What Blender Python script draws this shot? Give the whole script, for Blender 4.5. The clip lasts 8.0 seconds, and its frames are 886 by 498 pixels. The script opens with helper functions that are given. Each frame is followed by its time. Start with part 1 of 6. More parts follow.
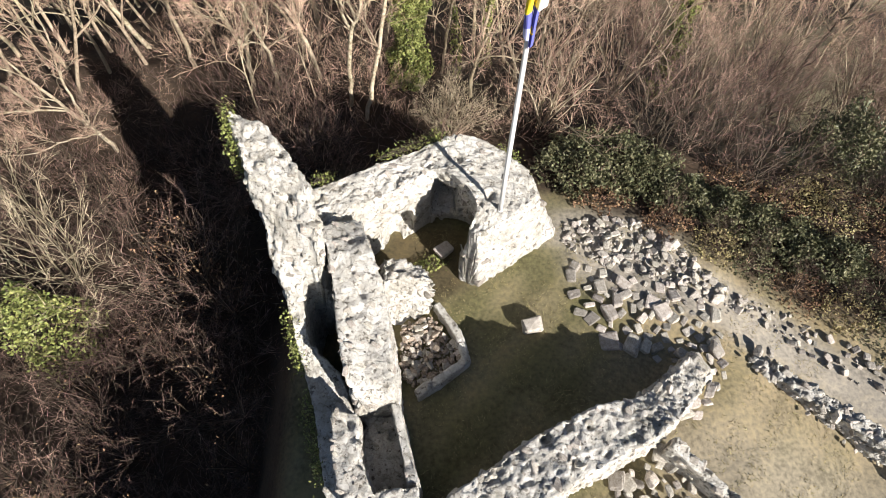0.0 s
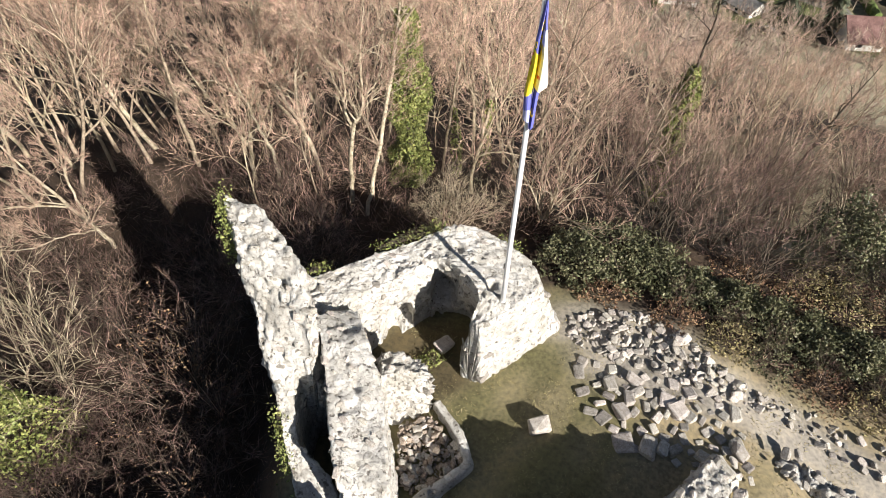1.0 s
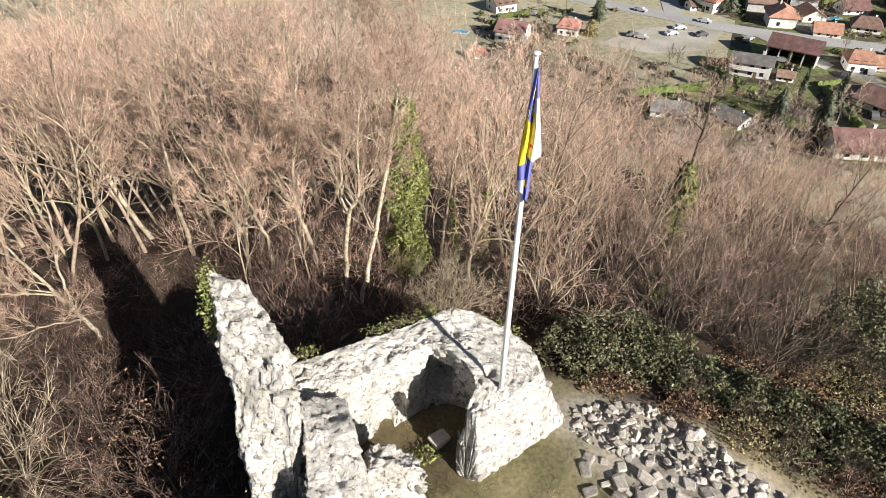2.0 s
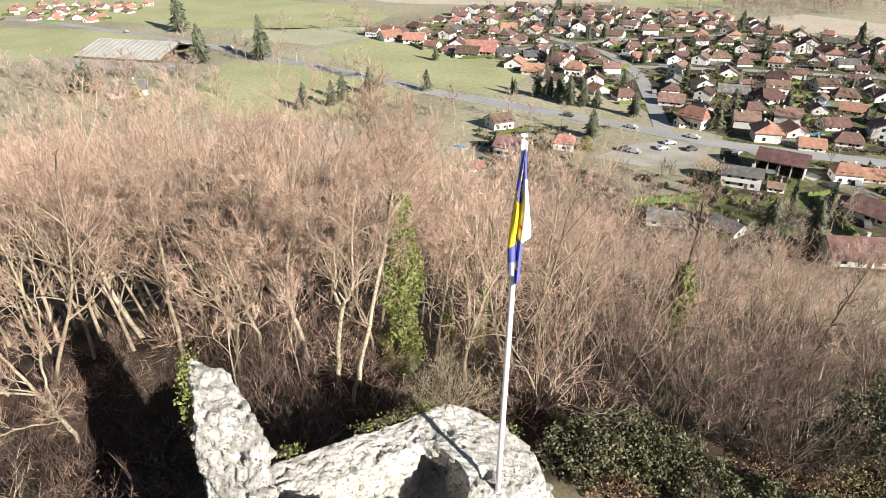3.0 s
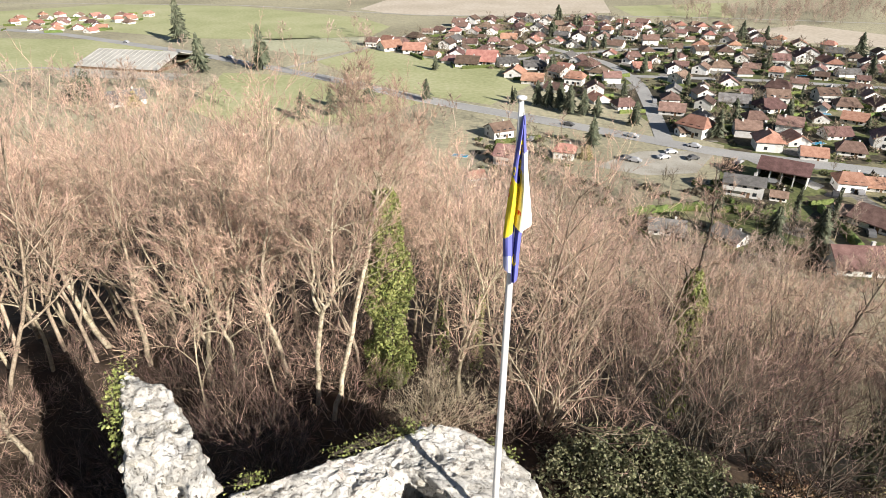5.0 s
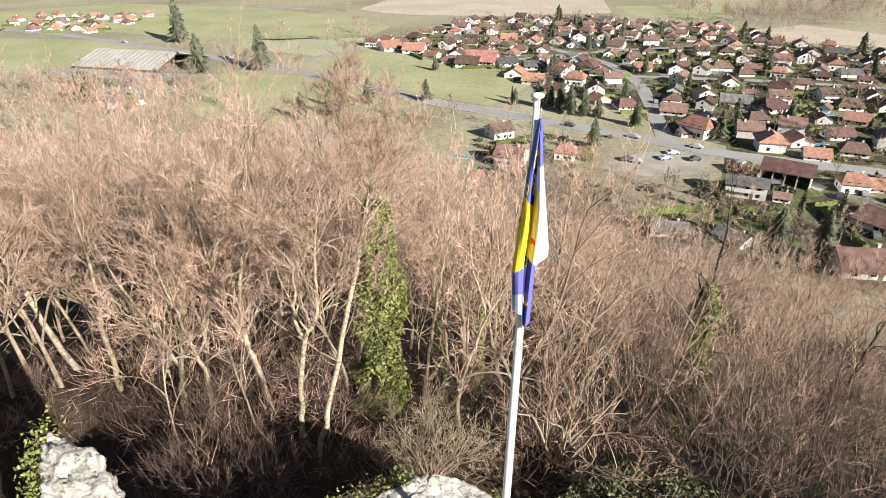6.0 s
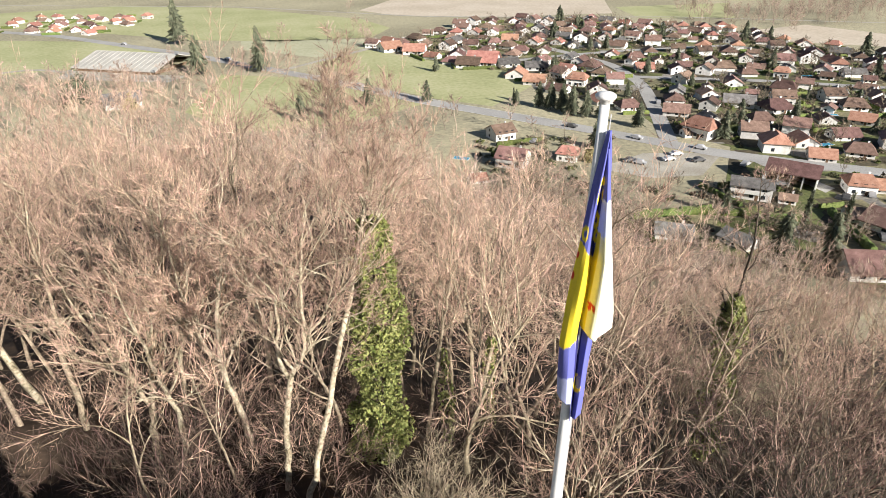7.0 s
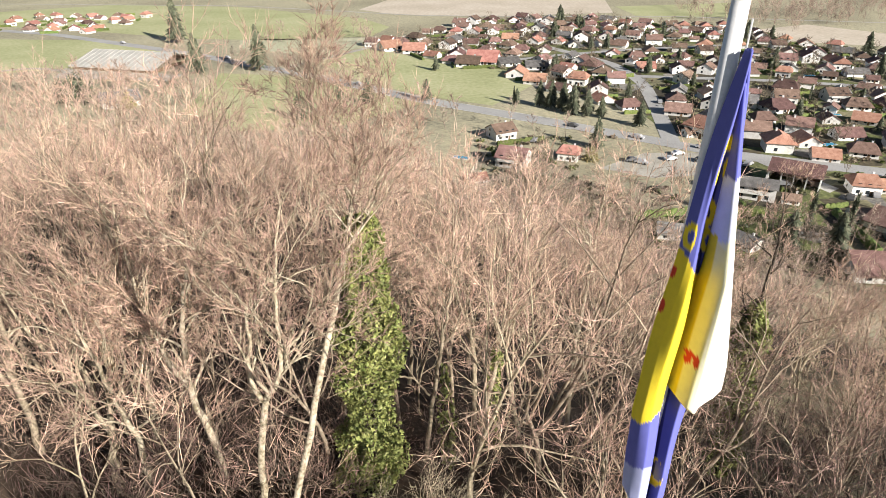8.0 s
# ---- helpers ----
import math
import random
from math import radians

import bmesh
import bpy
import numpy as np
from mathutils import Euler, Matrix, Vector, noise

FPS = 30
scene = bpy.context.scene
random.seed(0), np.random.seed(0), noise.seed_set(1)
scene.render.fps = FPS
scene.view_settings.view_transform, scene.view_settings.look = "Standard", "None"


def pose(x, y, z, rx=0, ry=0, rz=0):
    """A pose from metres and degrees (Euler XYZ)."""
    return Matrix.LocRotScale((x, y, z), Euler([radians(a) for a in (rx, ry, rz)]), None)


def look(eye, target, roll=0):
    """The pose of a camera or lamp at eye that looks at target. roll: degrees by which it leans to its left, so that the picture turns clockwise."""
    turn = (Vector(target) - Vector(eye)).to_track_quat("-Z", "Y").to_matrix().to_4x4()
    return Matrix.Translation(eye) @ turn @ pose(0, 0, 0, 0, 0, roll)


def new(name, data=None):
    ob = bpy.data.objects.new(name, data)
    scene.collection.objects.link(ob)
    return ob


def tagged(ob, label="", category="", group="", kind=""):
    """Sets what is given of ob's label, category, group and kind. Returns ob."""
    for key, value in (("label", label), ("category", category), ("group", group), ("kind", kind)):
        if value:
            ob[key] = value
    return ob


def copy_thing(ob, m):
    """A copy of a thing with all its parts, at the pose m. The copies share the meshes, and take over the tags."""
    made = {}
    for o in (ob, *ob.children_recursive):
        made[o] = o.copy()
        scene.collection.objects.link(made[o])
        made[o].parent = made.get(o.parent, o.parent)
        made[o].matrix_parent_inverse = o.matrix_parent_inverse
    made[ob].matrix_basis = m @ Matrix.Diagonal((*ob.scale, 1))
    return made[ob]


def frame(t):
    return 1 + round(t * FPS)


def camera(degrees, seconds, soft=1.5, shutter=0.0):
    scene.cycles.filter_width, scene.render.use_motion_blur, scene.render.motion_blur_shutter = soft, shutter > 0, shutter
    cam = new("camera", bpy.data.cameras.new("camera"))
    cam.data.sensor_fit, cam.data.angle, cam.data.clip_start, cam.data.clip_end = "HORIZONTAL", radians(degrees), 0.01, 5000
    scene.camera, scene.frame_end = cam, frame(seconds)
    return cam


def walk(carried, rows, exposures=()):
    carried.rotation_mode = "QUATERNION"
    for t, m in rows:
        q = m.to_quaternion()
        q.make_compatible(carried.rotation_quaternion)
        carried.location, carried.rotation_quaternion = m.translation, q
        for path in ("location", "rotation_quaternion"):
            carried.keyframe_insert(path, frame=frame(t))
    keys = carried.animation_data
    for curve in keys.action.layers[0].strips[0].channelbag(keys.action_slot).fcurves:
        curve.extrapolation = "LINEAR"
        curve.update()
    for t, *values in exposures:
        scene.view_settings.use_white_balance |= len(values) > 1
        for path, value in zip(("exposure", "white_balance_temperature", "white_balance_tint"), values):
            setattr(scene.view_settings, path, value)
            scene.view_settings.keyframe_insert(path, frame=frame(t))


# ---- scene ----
cam = camera(71.5, 8.0, soft=0.7)
PATH = [
    (0, (-1.607, -8.988, 13.249), (-1.592, -7.971, 11.527), 0.5),
    (0.5, (-1.597, -9.016, 12.903), (-1.585, -7.856, 11.273), 0.3),
    (1, (-1.58, -9.075, 12.481), (-1.568, -7.767, 10.968), 0.2),
    (1.5, (-1.515, -9.09, 12.124), (-1.506, -7.663, 10.724), 0.2),
    (2.8, (-1.202, -9.091, 11.143), (-1.202, -7.373, 10.12), -0.1),
    (3, (-1.181, -9.147, 11.136), (-1.181, -7.4, 10.163), -0.1),
    (3.5, (-1.116, -9.027, 10.954), (-1.115, -7.264, 10.009), -0.0),
    (4, (-1.017, -8.735, 10.577), (-1.017, -6.971, 9.633), -0.2),
    (4.5, (-0.964, -8.311, 10.257), (-0.965, -6.547, 9.314), -0.1),
    (5.8, (-0.857, -6.288, 9.612), (-0.858, -4.525, 8.668), -0.1),
    (6, (-0.85, -5.916, 9.521), (-0.851, -4.152, 8.579), -0.1),
    (6.5, (-0.909, -4.935, 9.308), (-0.911, -3.171, 8.367), -0.2),
    (7, (-0.98, -3.866, 9.005), (-0.984, -2.1, 8.066), -0.3),
    (7.5, (-0.993, -3.063, 8.6), (-0.996, -1.297, 7.662), -0.3),
    (8, (-0.992, -2.215, 8.19), (-0.995, -0.449, 7.251), -0.2),
]
walk(cam, [(t, look(eye, aim, roll)) for t, eye, aim, roll in PATH])

# ---- daylight: low winter sun from behind the right shoulder ----
SUN_AZ, SUN_EL = math.atan2(-0.73, 0.68), radians(24)
to_sun = Vector((math.cos(SUN_AZ) * math.cos(SUN_EL), math.sin(SUN_AZ) * math.cos(SUN_EL), math.sin(SUN_EL)))
world = bpy.data.worlds.new("winter_sky")
scene.world = world
world.use_nodes = True
wn = world.node_tree.nodes
sky = wn.new("ShaderNodeTexSky")
sky.sky_type, sky.sun_disc = "NISHITA", False
sky.sun_elevation, sky.sun_rotation = SUN_EL, math.atan2(to_sun.x, to_sun.y)
sky.air_density, sky.dust_density = 0.8, 0.4
wn["Background"].inputs["Strength"].default_value = 0.042
world.node_tree.links.new(sky.outputs["Color"], wn["Background"].inputs["Color"])
sun = new("sun", bpy.data.lights.new("sun", "SUN"))
sun.data.energy, sun.data.angle, sun.data.color = 5.0, radians(0.5), (1.0, 0.945, 0.87)
sun.matrix_world = look(to_sun * 50, (0, 0, 0))
scene.view_settings.exposure = 0.9


# ---- materials ----
def surface(name, colours, scale=4.0, rough=0.85, bump=0.3, detail_scale=None, vary=0.0, metal=0.0, attribute="", island=0.0, spots=None, tint=0.0):
    """Noise at two scales between the colours; vary: by object; island: by loose piece; tint: by object as well; spots: (colour, scale, amount)."""
    m = bpy.data.materials.new(name)
    m.use_nodes = True
    nt = m.node_tree
    n, l = nt.nodes, nt.links
    b = n["Principled BSDF"]
    b.inputs["Roughness"].default_value, b.inputs["Metallic"].default_value = rough, metal
    b.inputs["Specular IOR Level"].default_value = 0.25
    co = n.new("ShaderNodeTexCoord")
    big = n.new("ShaderNodeTexNoise")
    big.inputs["Scale"].default_value, big.inputs["Detail"].default_value = scale, 5
    fine = n.new("ShaderNodeTexNoise")
    fine.inputs["Scale"].default_value, fine.inputs["Detail"].default_value = detail_scale or scale * 9, 6
    for t in (big, fine):
        l.new(co.outputs["Object"], t.inputs["Vector"])
    mixf = n.new("ShaderNodeMath")
    mixf.operation = "MULTIPLY_ADD"
    mixf.inputs[1].default_value = 0.55
    l.new(fine.outputs["Fac"], mixf.inputs[0])
    half = n.new("ShaderNodeMath")
    half.operation = "MULTIPLY"
    half.inputs[1].default_value = 0.45
    l.new(big.outputs["Fac"], half.inputs[0])
    l.new(half.outputs[0], mixf.inputs[2])
    ramp = n.new("ShaderNodeValToRGB")
    e = ramp.color_ramp.elements
    e[0].position, e[1].position = 0.36, 0.64
    e[0].color, e[1].color = (*colours[0], 1), (*colours[-1], 1)
    for k, c in enumerate(colours[1:-1]):
        e.new(0.36 + 0.28 * (k + 1) / (len(colours) - 1)).color = (*c, 1)
    l.new(mixf.outputs[0], ramp.inputs["Fac"])
    out = ramp.outputs["Color"]
    if attribute:
        at = n.new("ShaderNodeAttribute")
        at.attribute_name = attribute
        mul = n.new("ShaderNodeMix")
        mul.data_type, mul.blend_type = "RGBA", "MULTIPLY"
        mul.inputs["Factor"].default_value = 1.0
        l.new(out, mul.inputs["A"])
        l.new(at.outputs["Color"], mul.inputs["B"])
        out = mul.outputs["Result"]
    if spots:
        sp = n.new("ShaderNodeTexNoise")
        sp.inputs["Scale"].default_value, sp.inputs["Detail"].default_value = spots[1], 3
        l.new(co.outputs["Object"], sp.inputs["Vector"])
        sr = n.new("ShaderNodeValToRGB")
        sr.color_ramp.elements[0].position, sr.color_ramp.elements[1].position = 1 - spots[2], 1 - spots[2] + 0.12
        l.new(sp.outputs["Fac"], sr.inputs["Fac"])
        ms = n.new("ShaderNodeMix")
        ms.data_type = "RGBA"
        l.new(sr.outputs["Color"], ms.inputs["Factor"])
        l.new(out, ms.inputs["A"])
        ms.inputs["B"].default_value = (*spots[0], 1)
        out = ms.outputs["Result"]
    if vary or island:
        hs = n.new("ShaderNodeHueSaturation")
        src = n.new("ShaderNodeObjectInfo").outputs["Random"] if vary else n.new("ShaderNodeNewGeometry").outputs["Random Per Island"]
        mr = n.new("ShaderNodeMapRange")
        a = vary or island
        mr.inputs["To Min"].default_value, mr.inputs["To Max"].default_value = 1 - a, 1 + a
        l.new(src, mr.inputs["Value"])
        l.new(mr.outputs["Result"], hs.inputs["Value"])
        hu = n.new("ShaderNodeMapRange")
        hu.inputs["To Min"].default_value, hu.inputs["To Max"].default_value = 0.5 - a * 0.05, 0.5 + a * 0.05
        wob = n.new("ShaderNodeMath")
        wob.operation = "FRACT"
        sc = n.new("ShaderNodeMath")
        sc.operation = "MULTIPLY"
        sc.inputs[1].default_value = 7.3
        l.new(src, sc.inputs[0])
        l.new(sc.outputs[0], wob.inputs[0])
        l.new(wob.outputs[0], hu.inputs["Value"])
        l.new(hu.outputs["Result"], hs.inputs["Hue"])
        l.new(out, hs.inputs["Color"])
        out = hs.outputs["Color"]
    if tint:
        ht = n.new("ShaderNodeHueSaturation")
        mt = n.new("ShaderNodeMapRange")
        mt.inputs["To Min"].default_value, mt.inputs["To Max"].default_value = 1 - tint, 1 + tint
        l.new(n.new("ShaderNodeObjectInfo").outputs["Random"], mt.inputs["Value"])
        l.new(mt.outputs["Result"], ht.inputs["Value"])
        l.new(out, ht.inputs["Color"])
        out = ht.outputs["Color"]
    l.new(out, b.inputs["Base Color"])
    if bump:
        bp = n.new("ShaderNodeBump")
        bp.inputs["Strength"].default_value, bp.inputs["Distance"].default_value = bump, 0.05
        l.new(mixf.outputs[0], bp.inputs["Height"])
        l.new(bp.outputs["Normal"], b.inputs["Normal"])
    return m


M = {
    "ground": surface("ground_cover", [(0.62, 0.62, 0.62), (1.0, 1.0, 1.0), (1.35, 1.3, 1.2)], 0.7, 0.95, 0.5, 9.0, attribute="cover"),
    "stone": surface("limestone_rubble", [(0.26, 0.225, 0.185), (0.44, 0.40, 0.35), (0.60, 0.565, 0.515)], 5, 0.9, 0.5, 26, vary=0.4),
    "brown_stone": surface("brown_rubble", [(0.12, 0.08, 0.06), (0.30, 0.22, 0.18), (0.5, 0.46, 0.42)], 5, 0.9, 0.4, 40, island=0.4),
    "bark": surface("grey_bark", [(0.18, 0.14, 0.096), (0.35, 0.28, 0.198), (0.51, 0.425, 0.317)], 3, 0.9, 0.5, 18, vary=0.25),
    "pale_bark": surface("pale_bark", [(0.18, 0.145, 0.09), (0.38, 0.32, 0.23), (0.52, 0.45, 0.345)], 4, 0.85, 0.5, 16, vary=0.12),
    "twig": surface("brown_twigs", [(0.27, 0.176, 0.13), (0.455, 0.313, 0.236), (0.60, 0.435, 0.334)], 2, 0.9, 0.0, 12, island=0.45, tint=0.25),
    # brown twigs again, darkened so that thicket shade sits in their colour
    "shade_twig": surface("twigs_darkened_as_shade", [(0.07, 0.045, 0.037), (0.135, 0.088, 0.072), (0.21, 0.145, 0.118)], 2, 0.9, 0.0, 12, island=0.5),
    "dark_twig": surface("reddish_twigs", [(0.16, 0.10, 0.08), (0.30, 0.20, 0.16), (0.43, 0.305, 0.247)], 2, 0.9, 0.0, 12, island=0.5, tint=0.3),
    "wood_dark": surface("garden_tree_twigs", [(0.10, 0.08, 0.055), (0.20, 0.16, 0.115), (0.30, 0.25, 0.18)], 0.06, 0.95, 0.0, 0.9, island=0.5),
    "pale_twig": surface("straw_twigs", [(0.24, 0.195, 0.13), (0.38, 0.315, 0.22), (0.49, 0.42, 0.31)], 2, 0.9, 0.0, 12, island=0.45),
    "dark_bark": surface("dark_bark", [(0.05, 0.04, 0.03), (0.10, 0.08, 0.06), (0.15, 0.12, 0.09)], 3, 0.9, 0.5, 30),
    "wood_far": surface("distant_twigs", [(0.20, 0.145, 0.114), (0.36, 0.273, 0.218), (0.49, 0.382, 0.312)], 0.06, 0.95, 0.0, 0.9, island=0.5),
    "ivy": surface("ivy_leaves", [(0.09, 0.11, 0.03), (0.22, 0.24, 0.075), (0.38, 0.385, 0.15)], 3, 0.5, 0.0, 14, island=0.35),
    "laurel": surface("evergreen_leaves", [(0.045, 0.05, 0.026), (0.12, 0.122, 0.062), (0.29, 0.275, 0.16)], 2, 0.45, 0.0, 12, island=0.45),
    "dry_leaf": surface("withered_leaves", [(0.12, 0.07, 0.042), (0.22, 0.135, 0.08), (0.33, 0.22, 0.135)], 3, 0.8, 0.0, 14, island=0.35),
    "needle": surface("conifer_needles", [(0.055, 0.065, 0.04), (0.115, 0.125, 0.08), (0.20, 0.205, 0.14)], 0.8, 0.8, 0.0, 8, island=0.5),
    "grass": surface("dry_grass", [(0.20, 0.17, 0.075), (0.33, 0.28, 0.14), (0.45, 0.39, 0.22)], 2, 0.9, 0.0, 14, island=0.3),
    "hedge": surface("garden_hedge", [(0.05, 0.075, 0.02), (0.11, 0.145, 0.04), (0.19, 0.22, 0.075)], 1.5, 0.8, 0.8, 9, vary=0.3),
    "pole": surface("white_pole_paint", [(0.68, 0.68, 0.68), (0.76, 0.76, 0.76), (0.8, 0.8, 0.8)], 6, 0.35, 0.02, 60),
    "rope": surface("grey_rope", [(0.4, 0.4, 0.4), (0.6, 0.6, 0.6)], 60, 0.8, 0.1),
    "cloth": surface("flag_cloth", [(0.9, 0.9, 0.9), (0.97, 0.97, 0.97), (1, 1, 1)], 30, 0.8, 0.05, 300, attribute="dye"),
    "render_wall": surface("house_render", [(0.56, 0.54, 0.50), (0.70, 0.68, 0.645), (0.82, 0.81, 0.79)], 0.6, 0.9, 0.1, 8, vary=0.3),
    "roof": surface("clay_tile_roof", [(0.10, 0.065, 0.053), (0.19, 0.118, 0.095), (0.29, 0.19, 0.158)], 0.5, 0.85, 0.5, 7, vary=0.5),
    "red_roof": surface("orange_tile_roof", [(0.23, 0.105, 0.075), (0.36, 0.185, 0.135), (0.46, 0.265, 0.205)], 0.5, 0.85, 0.5, 7, vary=0.3),
    "grey_roof": surface("grey_slate_roof", [(0.08, 0.075, 0.07), (0.15, 0.142, 0.135), (0.25, 0.24, 0.225)], 0.5, 0.7, 0.4, 7, vary=0.4),
    "glass": surface("window_glass", [(0.02, 0.025, 0.03), (0.04, 0.045, 0.05)], 1, 0.1, 0.0),
    "frame": surface("window_frame_paint", [(0.55, 0.54, 0.5), (0.7, 0.69, 0.66)], 3, 0.6, 0.0),
    "timber": surface("brown_timber", [(0.09, 0.055, 0.035), (0.16, 0.10, 0.06), (0.22, 0.15, 0.09)], 2, 0.8, 0.2, 20),
    "asphalt": surface("worn_asphalt", [(0.30, 0.29, 0.275), (0.38, 0.37, 0.355), (0.45, 0.44, 0.42)], 0.08, 0.9, 0.1, 2),
    "gravel": surface("pale_gravel", [(0.30, 0.27, 0.22), (0.42, 0.39, 0.33), (0.52, 0.49, 0.43)], 0.15, 0.95, 0.2, 3),
    "paint": surface("road_marking", [(0.6, 0.6, 0.58), (0.75, 0.75, 0.72)], 1, 0.8, 0.0),
    "meadow": surface("green_meadow", [(0.32, 0.335, 0.165), (0.41, 0.415, 0.22), (0.49, 0.475, 0.285)], 0.03, 0.95, 0.2, 0.5),
    "pale_meadow": surface("pale_meadow", [(0.37, 0.37, 0.24), (0.45, 0.445, 0.30), (0.52, 0.505, 0.36)], 0.03, 0.95, 0.2, 0.5),
    "stubble": surface("stubble_field", [(0.48, 0.41, 0.31), (0.57, 0.49, 0.39), (0.64, 0.57, 0.47)], 0.03, 0.95, 0.2, 0.4),
    "pale_roof": surface("pale_sheet_roof", [(0.34, 0.33, 0.30), (0.44, 0.425, 0.39), (0.52, 0.50, 0.46)], 0.2, 0.8, 0.3, 3),
    "water": surface("pool_water", [(0.05, 0.28, 0.45), (0.08, 0.36, 0.55)], 0.5, 0.05, 0.05),
    "car": surface("car_paint", [(0.35, 0.35, 0.36), (0.42, 0.42, 0.43)], 1, 0.3, 0.0, vary=0.9),
    "tyre": surface("black_rubber", [(0.015, 0.015, 0.015), (0.03, 0.03, 0.03)], 5, 0.9, 0.0),
}


def masonry_material():
    """Bleached rubble masonry: stones of uneven tone in worn mortar, with pits, grey lichen and ochre stains."""
    m = bpy.data.materials.new("limestone_masonry")
    m.use_nodes = True
    n, l = m.node_tree.nodes, m.node_tree.links
    b = n["Principled BSDF"]
    b.inputs["Roughness"].default_value, b.inputs["Specular IOR Level"].default_value = 0.93, 0.2
    co = n.new("ShaderNodeTexCoord").outputs["Object"]

    def noise_at(scale, detail=5.0, rough=0.6):
        t = n.new("ShaderNodeTexNoise")
        t.inputs["Scale"].default_value, t.inputs["Detail"].default_value, t.inputs["Roughness"].default_value = scale, detail, rough
        l.new(co, t.inputs["Vector"])
        return t

    def ramp(src, stops):
        r = n.new("ShaderNodeValToRGB")
        e = r.color_ramp.elements
        e[0].position, e[1].position = stops[0][0], stops[-1][0]
        e[0].color, e[1].color = (*stops[0][1], 1), (*stops[-1][1], 1)
        for p, c in stops[1:-1]:
            e.new(p).color = (*c, 1)
        l.new(src, r.inputs["Fac"])
        return r.outputs["Color"]

    def blend(kind, fac, a, c):
        x = n.new("ShaderNodeMix")
        x.data_type, x.blend_type = "RGBA", kind
        for sock, v in (("Factor", fac), ("A", a), ("B", c)):
            if isinstance(v, bpy.types.NodeSocket):
                l.new(v, x.inputs[sock])
            else:
                x.inputs[sock].default_value = v
        return x.outputs["Result"]

    bend = n.new("ShaderNodeVectorMath")
    bend.operation = "MULTIPLY_ADD"
    bend.inputs[1].default_value = (0.16, 0.16, 0.16)
    l.new(noise_at(4.0).outputs["Color"], bend.inputs[0])
    l.new(co, bend.inputs[2])
    squash = n.new("ShaderNodeVectorMath")
    squash.operation = "MULTIPLY"
    squash.inputs[1].default_value = (1.0, 1.0, 1.5)
    l.new(bend.outputs[0], squash.inputs[0])
    cells, edges = n.new("ShaderNodeTexVoronoi"), n.new("ShaderNodeTexVoronoi")
    edges.feature = "DISTANCE_TO_EDGE"
    for v in (cells, edges):
        v.inputs["Scale"].default_value = 6.5
        l.new(squash.outputs[0], v.inputs["Vector"])
    base = ramp(noise_at(1.4).outputs["Fac"], [(0.3, (0.40, 0.385, 0.35)), (0.48, (0.56, 0.545, 0.515)), (0.7, (0.68, 0.67, 0.65))])
    grain = ramp(noise_at(16.0, 8.0, 0.72).outputs["Fac"], [(0.3, (0.55, 0.53, 0.5)), (0.45, (0.93, 0.92, 0.91)), (0.7, (1.08, 1.08, 1.08))])
    tone = ramp(cells.outputs["Color"], [(0.0, (0.74, 0.71, 0.66)), (0.5, (0.95, 0.94, 0.92)), (1.0, (1.1, 1.1, 1.1))])
    col = blend("MULTIPLY", 1.0, base, grain)
    col = blend("MULTIPLY", 0.8, col, tone)
    worn = ramp(noise_at(1.9, 3.0).outputs["Fac"], [(0.45, (0.0, 0.0, 0.0)), (0.65, (0.9, 0.9, 0.9))])
    joint = ramp(edges.outputs["Distance"], [(0.0, (0.72, 0.69, 0.64)), (0.06, (0.9, 0.89, 0.87)), (0.14, (1, 1, 1))])
    col = blend("MULTIPLY", worn, col, joint)
    lichen = ramp(noise_at(3.1, 6.0, 0.65).outputs["Fac"], [(0.56, (0, 0, 0)), (0.7, (0.7, 0.7, 0.7))])
    col = blend("MIX", lichen, col, (0.24, 0.225, 0.195, 1))
    pits = ramp(noise_at(7.5, 3.0).outputs["Fac"], [(0.605, (0, 0, 0)), (0.66, (0.8, 0.8, 0.8))])
    col = blend("MIX", pits, col, (0.15, 0.13, 0.11, 1))
    l.new(col, b.inputs["Base Color"])
    height = blend("ADD", 0.6, grain, joint)
    height = blend("SUBTRACT", 0.7, height, pits)
    bp = n.new("ShaderNodeBump")
    bp.inputs["Strength"].default_value, bp.inputs["Distance"].default_value = 1.0, 0.04
    l.new(height, bp.inputs["Height"])
    l.new(bp.outputs["Normal"], b.inputs["Normal"])
    return m


